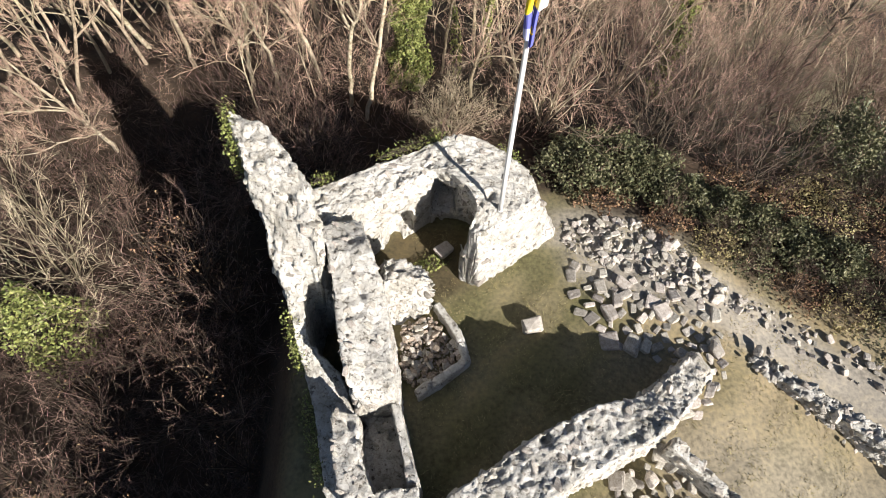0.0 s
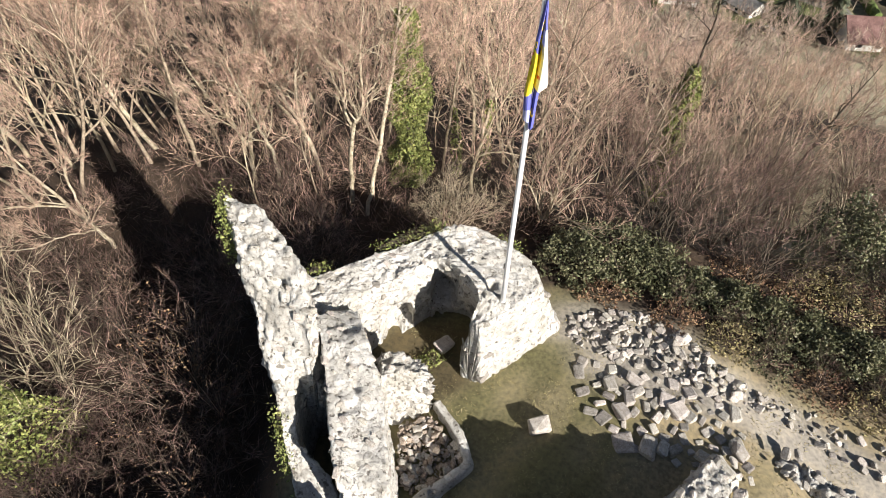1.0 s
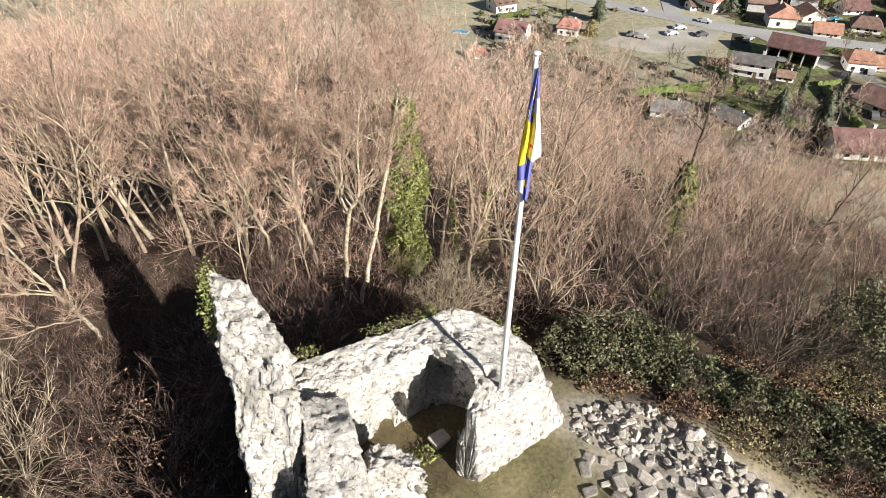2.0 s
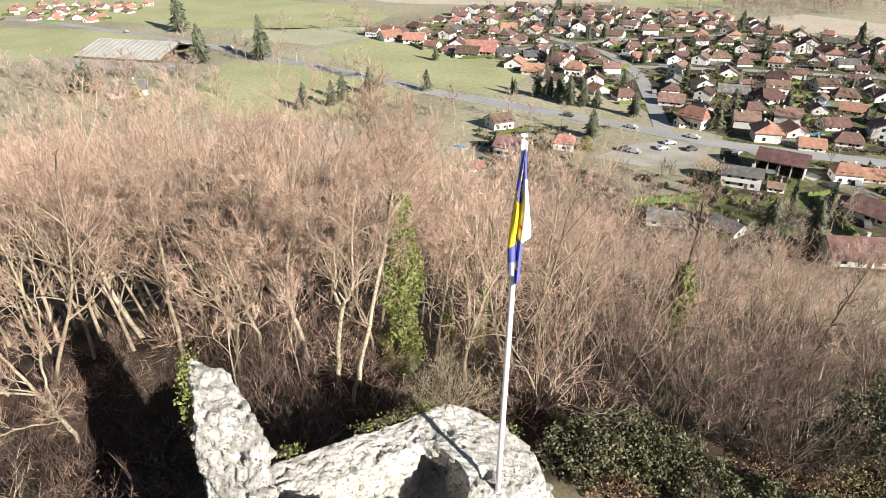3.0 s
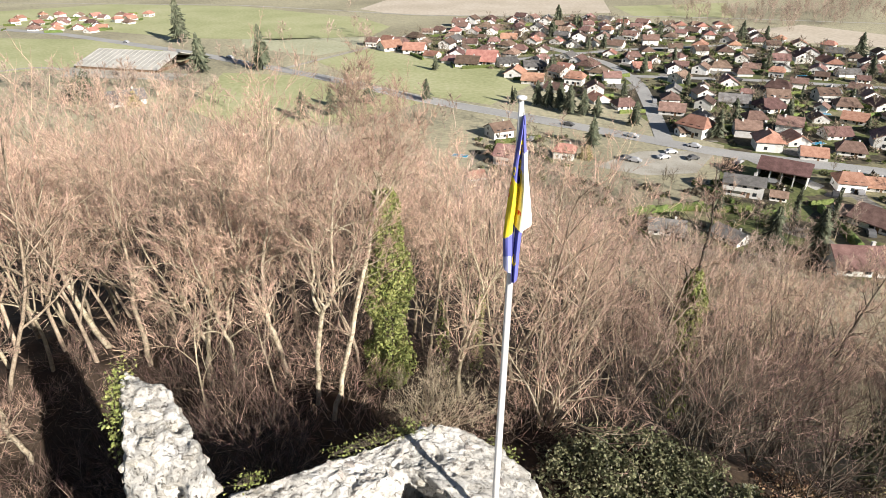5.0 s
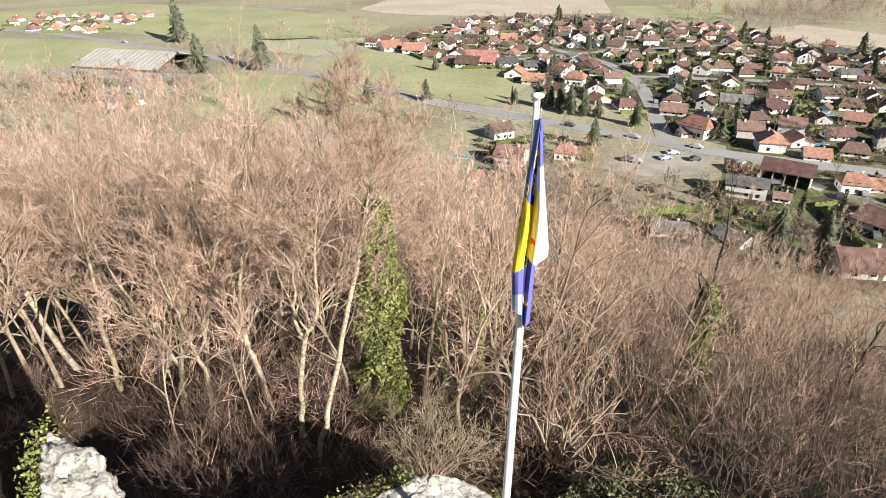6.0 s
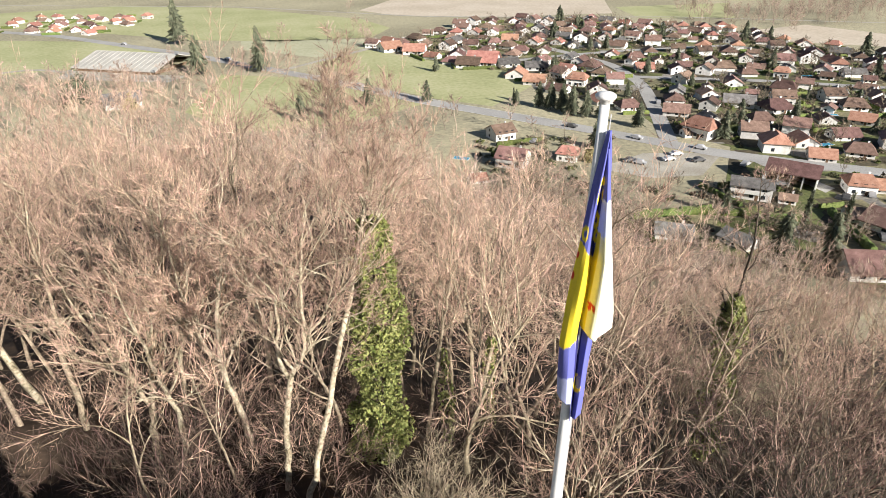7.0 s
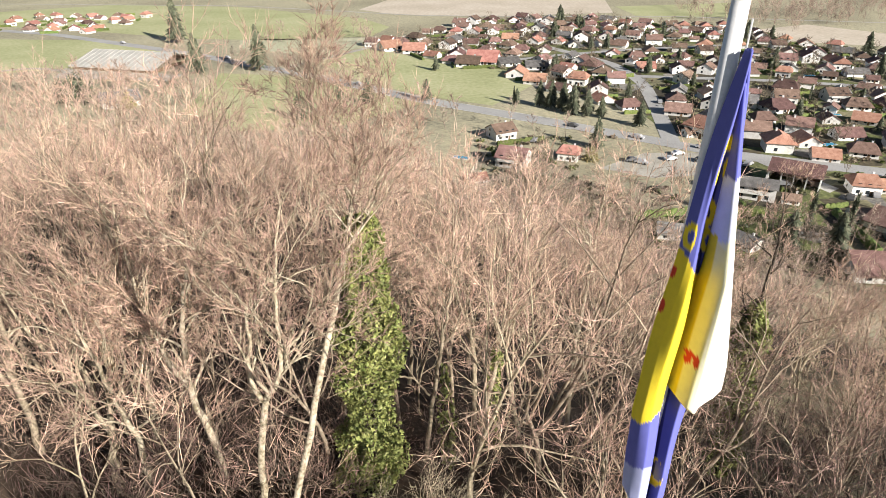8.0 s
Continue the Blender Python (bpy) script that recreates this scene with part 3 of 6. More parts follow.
pit = masonry("wall_footing_3", [
    ((-3.45, -5.0), (-3.4, -5.0, -1.35), (-2.45, -4.95, -1.35), (-2.4, -4.95), -2.6),
    ((-3.3, -6.9), (-3.3, -6.9, -1.45), (-2.2, -6.8, -1.45), (-2.1, -6.8), -2.6),
], "sunken stone floor of a small pit", rough=0.04)
curb = masonry("wall_curb", [
    ((-1.55, -1.6), (-1.58, -1.65, -2.0), (-1.75, -1.75, -2.0), (-1.8, -1.75), -2.6),
    ((-0.95, -2.5), (-1.0, -2.53, -2.05), (-1.18, -2.62, -2.05), (-1.22, -2.62), -2.6),
    ((-0.75, -3.3), (-0.8, -3.3, -2.1), (-1.02, -3.22, -2.1), (-1.06, -3.2), -2.6),
    ((-1.3, -3.8), (-1.33, -3.74, -2.1), (-1.42, -3.55, -2.1), (-1.45, -3.5), -2.6),
    ((-2.15, -4.35), (-2.15, -4.3, -2.1), (-2.22, -4.08, -2.1), (-2.25, -4.05), -2.6),
], "low pale curb round a rubble-filled chamber", rough=0.02)
right = masonry("wall_court", [
    ((-1.6, -8.9), (-1.7, -8.7, -0.6), (-2.7, -7.55, -0.6), (-2.75, -7.45), -2.7),
    ((-0.45, -7.85), (-0.55, -7.75, -0.6), (-1.4, -6.85, -0.6), (-1.45, -6.75), -2.7),
    ((1.3, -6.75), (1.22, -6.65, -0.6), (0.68, -5.6, -0.55), (0.62, -5.5), -2.7),
    ((2.7, -6.05), (2.62, -5.98, -0.65), (2.05, -4.95, -0.6), (2.0, -4.85), -2.7),
    ((3.85, -5.35), (3.75, -5.32, -0.85), (3.2, -4.6, -1.05), (3.12, -4.5), -2.7),
    ((4.8, -4.5), (4.7, -4.5, -1.6), (4.3, -3.85, -1.55), (4.2, -3.75), -2.7),
    ((5.6, -3.6), (5.5, -3.6, -2.1), (5.1, -3.1, -2.0), (5.0, -3.0), -2.7),
], "ragged courtyard wall of broken limestone rubble", rough=0.055)
cross = masonry("wall_cross", [
    ((3.75, -5.75), (3.8, -5.7, -1.4), (4.0, -5.45, -1.4), (4.05, -5.4), -2.7),
    ((4.55, -6.5), (4.58, -6.45, -1.7), (4.8, -6.25, -1.7), (4.85, -6.2), -2.7),
    ((5.2, -7.2), (5.2, -7.15, -1.8), (5.5, -6.95, -1.8), (5.55, -6.9), -2.7),
], "low return wall of squared pale stones", rough=0.03)
dyke = masonry("wall_dyke", [
    ((6.7, -3.3), (6.75, -3.25, -2.5), (7.0, -2.95, -2.5), (7.05, -2.9), -3.2),
    ((8.2, -4.6), (8.25, -4.55, -2.35), (8.55, -4.25, -2.35), (8.6, -4.2), -3.4),
    ((10.2, -6.2), (10.25, -6.15, -2.4), (10.6, -5.8, -2.4), (10.65, -5.75), -3.6),
    ((12.5, -8.0), (12.5, -8.0, -2.6), (12.9, -7.6, -2.6), (13.0, -7.5), -3.8),
], "low tumbled dry-stone wall beside a gravel track", rough=0.09)

# ---- the flagpole and its limp flag ----
def lathe(profile, sides=20):
    bm = bmesh.new()
    rings = [[bm.verts.new((r * math.cos(2 * math.pi * k / sides), r * math.sin(2 * math.pi * k / sides), z)) for k in range(sides)] for r, z in profile]
    for a, b in zip(rings, rings[1:]):
        for k in range(sides):
            bm.faces.new((a[k], a[(k + 1) % sides], b[(k + 1) % sides], b[k])).smooth = True
    bm.faces.new(rings[0][::-1])
    bm.faces.new(rings[-1])
    return bm


pole = thing("flagpole", "slender white painted flagpole standing on the ruined tower", "flagpole", pose(0, 0, -0.12, -1.2, 0.6, 0))
part("shaft", lathe([(0.062, 0.0), (0.06, 2.0), (0.052, 5.0), (0.038, 7.4), (0.033, 8.06)]), M["pole"], pole)
part("finial", lathe([(0.03, 8.06), (0.034, 8.085), (0.062, 8.095), (0.07, 8.108), (0.068, 8.124), (0.045, 8.138), (0.01, 8.144)]), M["pole"], pole, "flat white mushroom cap")
part("collar", lathe([(0.1, 0.0), (0.1, 0.05), (0.075, 0.09), (0.064, 0.16)]), M["pole"], pole)
hal = tubes([([(0.045, -0.03, 1.1), (0.05, -0.035, 3.0), (0.047, -0.03, 5.2), (0.043, -0.03, 8.0)], [0.004] * 4)], 5)
part("halyard", mesh_of("halyard", *hal, M["rope"]), M["rope"], pole, "thin grey rope")

BLUE, BLUE_SHADED, YELLOW, WHITE, RED = (0.13, 0.14, 0.46), (0.035, 0.035, 0.15), (0.86, 0.66, 0.04), (0.86, 0.86, 0.88), (0.7, 0.06, 0.03)


def cloth(name, rows, cols, place, dye, parent):
    V, C = [], []
    for i in range(rows):
        for j in range(cols):
            V.append(place(i / (rows - 1), j / (cols - 1)))
            C.append((*dye(i / (rows - 1), j / (cols - 1)), 1))
    F = [(i * cols + j, i * cols + j + 1, (i + 1) * cols + j + 1, (i + 1) * cols + j) for i in range(rows - 1) for j in range(cols - 1)]
    me = mesh_of(name, V, F, M["cloth"], True)
    me.color_attributes.new("dye", "FLOAT_COLOR", "POINT").data.foreach_set("color", np.array(C, np.float32).ravel())
    ob = part(name, me, M["cloth"], parent)
    so = ob.modifiers.new("thickness", "SOLIDIFY")
    so.thickness = 0.004
    return ob


def blob(z, s, z0, s0, rz, rs):
    return ((z - z0) / rz) ** 2 + ((s - s0) / rs) ** 2 < 1


flag = thing("flag", "limp blue, yellow and white flag hanging folded against its pole", "flag", pose(0, 0, 0, -1.2, 0.6, 0))


def back_place(u, v):
    z = 7.78 - u * (2.5 - 0.16 * abs(v - 0.5) - (0.2 if v < 0.45 else 0.0) * u)
    left = np.interp(z, [5.3, 5.8, 6.1, 6.6, 7.1, 7.6, 7.8], [-0.085, -0.13, -0.15, -0.115, -0.065, 0.0, 0.03])
    rgt = np.interp(z, [5.3, 5.8, 6.1, 6.6, 7.1, 7.6, 7.8], [0.10, 0.115, 0.13, 0.14, 0.105, 0.075, 0.05])
    x = left + (rgt - left) * (v + 0.05 * math.sin(v * 9 + u * 3))
    pleat = np.interp(v, [0, 0.12, 0.3, 0.46, 0.56, 0.75, 1.0], [0.0, -0.075, -0.1, -0.06, 0.02, -0.06, -0.02])
    y = -0.05 + pleat * np.interp(z, [5.3, 6.5, 7.8], [0.9, 1.0, 0.35]) + 0.012 * math.sin(z * 7 + v * 4)
    return (x, y, z)


def back_dye_and_shade(u, v):
    x, y, z = back_place(u, v)
    # the blue is darkened along the deep pleat, as shade in the crease
    c = BLUE_SHADED if 0.46 < v < 0.62 else BLUE
    top = 6.98 - 0.25 * v
    low = 6.04 + 0.18 * v if v < 0.46 else 6.3
    if low < z < top:
        c = YELLOW
    # blue paled at the lower left, as sun coming through the cloth
    if z < 5.73 + 0.06 * math.sin(v * 5) and v < 0.45:
        c = (0.42, 0.45, 0.72)
    for b in ((7.5, 0.62, 0.1, 0.14), (7.36, 0.45, 0.1, 0.13), (7.33, 0.75, 0.07, 0.12), (7.12, 0.56, 0.07, 0.12), (7.0, 0.68, 0.06, 0.14), (7.04, 0.1, 0.06, 0.1)):
        if blob(z, v, *b) and not blob(z, v, b[0], b[1], b[2] * 0.45, b[3] * 0.45):
            c = YELLOW
    if blob(z, v, 6.68, 0.015, 0.04, 0.03) or blob(z, v, 6.86, 0.02, 0.03, 0.03):
        c = RED
    if blob(z, v, 5.68, 0.62, 0.09, 0.14) and not blob(z, v, 5.7, 0.66, 0.06, 0.1):
        c = YELLOW
    return c


cloth("cloth", 160, 80, back_place, back_dye_and_shade, flag)


def front_place(u, v):
    hem = np.interp(v, [0, 0.2, 0.45, 0.5, 1], [6.25, 6.21, 6.17, 6.2, 6.26])
    z = 7.66 + (hem - 7.66) * u
    rgt = np.interp(z, [6.2, 6.4, 6.9, 7.3, 7.66], [0.235, 0.225, 0.155, 0.10, 0.05])
    left = np.interp(z, [6.2, 6.4, 6.9, 7.3, 7.66], [-0.005, 0.01, 0.045, 0.05, 0.04])
    x = left + (rgt - left) * v
    y = -0.06 + (np.interp(v, [0, 0.08, 0.28, 0.38, 0.8, 1], [0.0, -0.03, -0.13, -0.14, -0.09, -0.05]) + 0.012 * math.sin(z * 5 + v * 4)) * min(1, u * 1.6 + 0.15)
    return (x, y, z)


def front_dye_and_glare(u, v):
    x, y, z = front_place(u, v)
    # blue and yellow bleached towards white: sun glare on the fold, put into colour
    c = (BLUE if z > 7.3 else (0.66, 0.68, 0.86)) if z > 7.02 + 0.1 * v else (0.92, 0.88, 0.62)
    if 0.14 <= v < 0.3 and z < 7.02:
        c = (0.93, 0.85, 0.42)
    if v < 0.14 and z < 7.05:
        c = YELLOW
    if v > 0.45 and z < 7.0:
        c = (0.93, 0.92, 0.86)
    if blob(z, v, 6.47, 0.2, 0.016, 0.1) or blob(z, v, 6.44, 0.16, 0.03, 0.035) or blob(z, v, 6.44, 0.26, 0.024, 0.03):
        c = RED
    return c


cloth("fold", 120, 48, front_place, front_dye_and_glare, flag)


# ---- loose stones ----
def stone_mesh(name, seed, squared, material):
    rng = random.Random(seed)
    bm = bmesh.new()
    bmesh.ops.create_cube(bm, size=1.0)
    j = 0.15 if squared else 0.2
    for v in bm.verts:
        v.co += Vector([rng.uniform(-j, j) for _ in range(3)])
    bmesh.ops.bevel(bm, geom=bm.edges[:], offset=0.11 if squared else 0.17, segments=1, affect="EDGES", profile=0.6)
    for v in bm.verts:
        v.co += Vector([rng.uniform(-j, j) * 0.3 for _ in range(3)])
    me = bpy.data.meshes.new(name)
    bm.to_mesh(me)
    bm.free()
    me.materials.append(material)
    return me


ROUGH = [stone_mesh("stone", k, False, M["stone"]) for k in range(8)]
SQUARE = [stone_mesh("stone", 20 + k, True, M["stone"]) for k in range(6)]
rs = random.Random(5)


def inside(p, poly):
    c = False
    for (x0, y0), (x1, y1) in zip(poly, poly[1:] + poly[:1]):
        if (y0 > p[1]) != (y1 > p[1]) and p[0] < (x1 - x0) * (p[1] - y0) / (y1 - y0) + x0:
            c = not c
    return c


def pick(poly, n, gap, rng):
    xs, ys = [p[0] for p in poly], [p[1] for p in poly]
    got = []
    for _ in range(n * 30):
        p = (rng.uniform(min(xs), max(xs)), rng.uniform(min(ys), max(ys)))
        if inside(p, poly) and all((p[0] - q[0]) ** 2 + (p[1] - q[1]) ** 2 > gap * gap for q in got):
            got.append(p)
            if len(got) == n:
                break
    return got


def lay(parent, name, spots, sizes, pool, lift=0.28, tilt=14):
    for px, py in spots:
        s = sizes[0] + (sizes[1] - sizes[0]) * rs.random() ** 1.6
        m = pose(px, py, gz(px, py) + s * lift * rs.uniform(0.6, 1.5), rs.uniform(-tilt, tilt), rs.uniform(-tilt, tilt), rs.uniform(0, 360)) @ Matrix.Diagonal((s, s * rs.uniform(0.55, 0.95), s * rs.uniform(0.3, 0.55), 1))
        part(name, pool[rs.randrange(len(pool))], None, parent, at=m)


heap = thing("rubble_heap", "tumbled heap of squared pale limestone blocks on dry grass", "rubble")
lay(heap, "block", pick([(2.2, -1.7), (3.2, -2.9), (4.6, -3.3), (6.0, -2.9), (6.2, -1.9), (4.6, -0.9), (3.0, -0.5), (2.2, -0.3)], 70, 0.29, rs), (0.16, 0.52), SQUARE, 0.02, 12)
scree = thing("stone_scree", "spread of small broken white limestone rubble", "rubble")
lay(scree, "stone", pick([(2.05, 0.3), (2.2, 1.1), (3.6, 1.5), (5.0, 0.9), (6.2, -0.5), (7.2, -1.6), (6.3, -1.9), (4.6, -0.8), (3.0, -0.2)], 298, 0.09, rs), (0.06, 0.27), ROUGH, 0.2, 35)
verge = thing("stone_verge", "scattered white stones beside a gravel track", "rubble")
lay(verge, "stone", pick([(6.6, -1.0), (8.5, -1.6), (11.5, -3.6), (15, -6.6), (15, -7.8), (10.5, -4.1), (7.5, -2.2)], 130, 0.17, rs), (0.07, 0.24), ROUGH, 0.25, 35)
lay(verge, "stone", pick([(6.9, -2.7), (8.6, -4.0), (10.7, -5.6), (13, -7.4), (12.6, -8.4), (10.2, -6.6), (6.6, -3.4)], 90, 0.2, rs), (0.1, 0.28), ROUGH, 1.2, 30)
spill = thing("stone_spill", "fallen white stones at the foot of the courtyard wall", "rubble")
lay(spill, "stone", pick([(2.6, -6.3), (3.9, -5.6), (4.6, -6.6), (3.4, -7.6), (2.2, -7.2)], 34, 0.24, rs), (0.12, 0.4), ROUGH, 0.3, 30)
lay(spill, "stone", pick([(3.9, -4.6), (4.9, -3.2), (5.9, -3.0), (6.0, -3.8), (4.8, -4.9)], 30, 0.24, rs), (0.2, 0.5), ROUGH, 0.6, 30)
chamber = thing("chamber_rubble", "brown and grey rubble filling a small roofless chamber", "rubble")
brown = [stone_mesh("stone", 40 + k, False, M["brown_stone"]) for k in range(6)]
lay(chamber, "stone", pick([(-2.6, -2.2), (-1.8, -2.0), (-1.2, -2.7), (-1.05, -3.2), (-2.1, -3.95), (-2.6, -3.7)], 290, 0.07, rs), (0.05, 0.2), brown + ROUGH[:3], 0.7, 40)


block = tagged(new("stone_block", SQUARE[1]), "squared pale limestone block lying on the courtyard grass", "stone block")
block.matrix_basis = pose(0.94, -2.22, gz(0.94, -2.22) + 0.16, 4, -3, 14) @ Matrix.Diagonal((0.5, 0.42, 0.36, 1))
slab = tagged(new("stone_slab", SQUARE[2]), "flat stone slab on the shaded floor inside the tower", "stone slab")
slab.matrix_basis = pose(-1.45, 0.1, -2.22, 2, 3, 35) @ Matrix.Diagonal((0.5, 0.34, 0.2, 1))


# ---- bare trees ----
def grow(seed, h, r0, counts, lean=(0, 0), fork=0.5, twigs=5, twig_len=(0.22, 0.5), twig_r=0.006, spread=0.6, bend=0.07, first=0.34):
    """Limbs that leave the trunk in turn, climb towards the light and end in straight fine twigs."""
    rng = np.random.default_rng(seed)
    limbs, fine, st, tp, tr = [], [], [], [], []
    top = len(counts)

    def limb(p, d, length, r, lvl):
        n = (9, 7, 5, 4, 3)[lvl]
        pts, rad = [p], [r]
        veer = rng.normal(size=3) * (bend, 0.10, 0.12, 0.12, 0.1)[lvl]
        for i in range(1, n):
            veer = 0.55 * veer + rng.normal(size=3) * (bend, 0.13, 0.17, 0.18, 0.15)[lvl]
            d = d + veer + np.array([0, 0, (0.03, 0.10, 0.10, 0.09, 0.05)[lvl]])
            d = d / np.linalg.norm(d)
            p = p + d * length / (n - 1)
            pts.append(p)
            rad.append(max(r * (1 - 0.8 * i / (n - 1)), 0.0045))
        (limbs if lvl < 2 else fine).append((pts, rad))
        pts = np.array(pts)
        kids = counts[lvl] if lvl < top else twigs
        lo = (first, 0.22, 0.2, 0.15, 0.1)[lvl]
        turn = rng.uniform(0, 6.283)
        for j in range(kids):
            t = lo + (1 - lo) * (j + rng.uniform(0.1, 0.9)) / kids
            f = t * (n - 1)
            k = min(int(f), n - 2)
            q = pts[k] + (pts[k + 1] - pts[k]) * (f - k)
            ax = pts[k + 1] - pts[k]
            ax = ax / np.linalg.norm(ax)
            u = np.cross(ax, np.array([0.3, 0.9, 0.25]))
            u = u / (np.linalg.norm(u) + 1e-9)
            turn += 2.4 + rng.normal() * 0.4
            side = u * math.cos(turn) + np.cross(ax, u) * math.sin(turn)
            a = (spread, 0.6, 0.58, 0.55, 0.55)[lvl] * rng.uniform(0.7, 1.3)
            e = ax * math.cos(a) + side * math.sin(a)
            if lvl < top:
                limb(q, e, length * (fork, 0.52, 0.58, 0.5)[lvl] * (1.3 - 0.75 * t) * rng.uniform(0.75, 1.25), max(rad[k] * (0.66, 0.6, 0.6, 0.6)[lvl], 0.0055), lvl + 1)
            else:
                st.append(q)
                tp.append(q + (e + rng.normal(size=3) * 0.12 + np.array([0, 0, 0.12])) * rng.uniform(*twig_len))
                tr.append(twig_r)
        st.append(pts[-1] - 1e-3)
        tp.append(pts[-1] + d * rng.uniform(*twig_len))
        tr.append(rad[-1])

    d0 = np.array([lean[0], lean[1], 1.0])
    limb(np.array([0, 0, -0.3]), d0 / np.linalg.norm(d0), h, r0, 0)
    return limbs, fine, st, tp, tr


def bare_tree(seed, h, r0, counts, bark, twig, label, category="tree", name="bare_tree", stems=1, splay=1.0, **kw):
    root = thing(name, label, category)
    L, Fi, S, T, R = [], [], [], [], []
    rng = np.random.default_rng(seed + 900)
    for s in range(stems):
        k = dict(kw)
        if stems > 1:
            a = 6.283 * s / stems + rng.uniform(0, 0.5)
            k["lean"] = (math.cos(a) * rng.uniform(0.15, 0.85) * splay, math.sin(a) * rng.uniform(0.15, 0.85) * splay)
        l, f, st, tp, tr = grow(seed * 31 + s, h * rng.uniform(0.8, 1.1), r0, counts, **k)
        L += l
        Fi += f
        S += st
        T += tp
        R += tr
    V, F = tubes(L, 5 if r0 > 0.06 else 3)
    stout = [b for b in Fi if b[1][0] > 0.0105] if stems == 1 else []
    if stout:
        V2, F2 = tubes(stout, 3)
        F = np.concatenate([F, F2 + len(V)])
        V = np.concatenate([V, V2])
        Fi = [b for b in Fi if b[1][0] <= 0.0105]
    part("trunk", mesh_of("trunk", V, F, bark, True), bark, root)
    V, F = cones(S, T, R)
    if Fi and stems > 1:
        V2, F2 = cones([q[0] for q, r in Fi], [q[-1] for q, r in Fi], [r[0] for q, r in Fi])
        F = np.concatenate([F, F2 + len(V)])
        V = np.concatenate([V, V2])
    elif Fi:
        V2, F2 = tubes(Fi, 3)
        F = np.concatenate([F, F2 + len(V)])
        V = np.concatenate([V, V2])
    part("crown", mesh_of("crown", V, F, twig), twig, root)
    return root


rt = random.Random(11)
PARK = pose(0, 0, -400)
NEAR = [bare_tree(k, h, r, (8, 5, 3), M["bark"], M["twig"], "leafless woodland tree with grey bark and brown twigs", lean=ln, fork=fk, twigs=5, twig_r=0.0065, twig_len=(0.16, 0.42), first=fi, spread=sp)
        for k, (h, r, ln, fk, fi, sp) in enumerate([(8.4, 0.1, (0.08, 0.02), 0.5, 0.3, 0.55), (7.6, 0.085, (-0.2, 0.05), 0.52, 0.25, 0.6), (8.6, 0.105, (0.02, 0.12), 0.48, 0.36, 0.5), (7.4, 0.075, (0.16, -0.05), 0.55, 0.28, 0.6), (8.0, 0.095, (-0.06, 0.0), 0.58, 0.22, 0.48), (8.2, 0.09, (0.1, 0.14), 0.5, 0.32, 0.7)])]
THIN = [bare_tree(20 + k, h, 0.05, (7, 5), M["bark"], M["twig"], "slender leafless sapling with reddish-brown twigs", name="sapling", lean=ln, fork=0.42, twigs=6, twig_r=0.007, twig_len=(0.3, 0.7), first=0.3)
        for k, (h, ln) in enumerate([(6.5, (0.05, 0)), (5.5, (-0.1, 0.1)), (6.0, (0.12, 0.02))])]
# dark stems and the darkest twigs stand in for shade inside the shrubs
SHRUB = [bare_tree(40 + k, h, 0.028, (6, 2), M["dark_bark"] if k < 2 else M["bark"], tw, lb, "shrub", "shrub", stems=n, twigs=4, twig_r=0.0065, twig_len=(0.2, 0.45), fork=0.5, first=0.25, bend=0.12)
         for k, (h, n, tw, lb) in enumerate([(4.2, 10, M["dark_twig"], "leafless many-stemmed hazel shrub with purplish-brown twigs"), (3.4, 10, M["shade_twig"], "leafless many-stemmed brown shrub"), (2.6, 16, M["pale_twig"], "dense straw-coloured leafless shrub"), (3.6, 14, M["pale_twig"], "spreading leafless shrub with sunlit branches")])]
# the first two clumps have the shade between stems in their colours
STAND = [bare_tree(50 + k, h, 0.042, (6, 3), M["bark"] if k == 2 else M["dark_bark"], M["dark_twig"] if k == 2 else M["shade_twig"], "clump of tall straight leafless stems with a brown haze of twigs", "shrub", "coppice_clump", stems=7, splay=0.45, twigs=3, twig_r=0.008, twig_len=(0.3, 0.65), fork=0.36, first=0.4, bend=0.05, spread=0.5) for k, h in enumerate((5.6, 4.8, 5.2))]
LIGHT = [bare_tree(60 + k, h, 0.13, (11, 6), M["bark"], M["twig"], "leafless woodland tree on the hillside", name="bare_tree", lean=ln, fork=0.5, twigs=7, twig_r=0.013, twig_len=(0.35, 0.85), first=0.28, spread=0.9)
         for k, (h, ln) in enumerate([(9.0, (0.05, 0)), (8.0, (-0.08, 0.05)), (10.0, (0.0, 0.06)), (8.5, (0.06, 0.03)), (9.2, (-0.05, 0.0))])]
# the third, for the ravine, has shade put into its twig colour
TANGLE = [bare_tree(80 + k, h, 0.016, (5,), M["dark_bark"], tw, "low tangle of leafless brown undergrowth", "shrub", "undergrowth", stems=7, splay=1.6, twigs=4, twig_r=0.007, twig_len=(0.25, 0.6), fork=0.55, first=0.2, bend=0.22) for k, (h, tw) in enumerate(((1.7, M["twig"]), (1.3, M["dark_twig"]), (1.6, M["shade_twig"])))]
used = set()


def plant(proto, px, py, scale=1.0, turn=None, dz=0.0, group="", label="", tip=(0, 0)):
    """Stands a thing on the ground: the first time the original itself, later copies."""
    m = pose(px, py, gz(px, py) + dz, tip[0], tip[1], rt.uniform(0, 360) if turn is None else turn)
    if proto.name in used:
        ob = copy_thing(proto, m)
    else:
        used.add(proto.name)
        ob = proto
        ob.matrix_basis = m
    ob.scale = (scale, scale, scale)
    return tagged(ob, label, group=group)


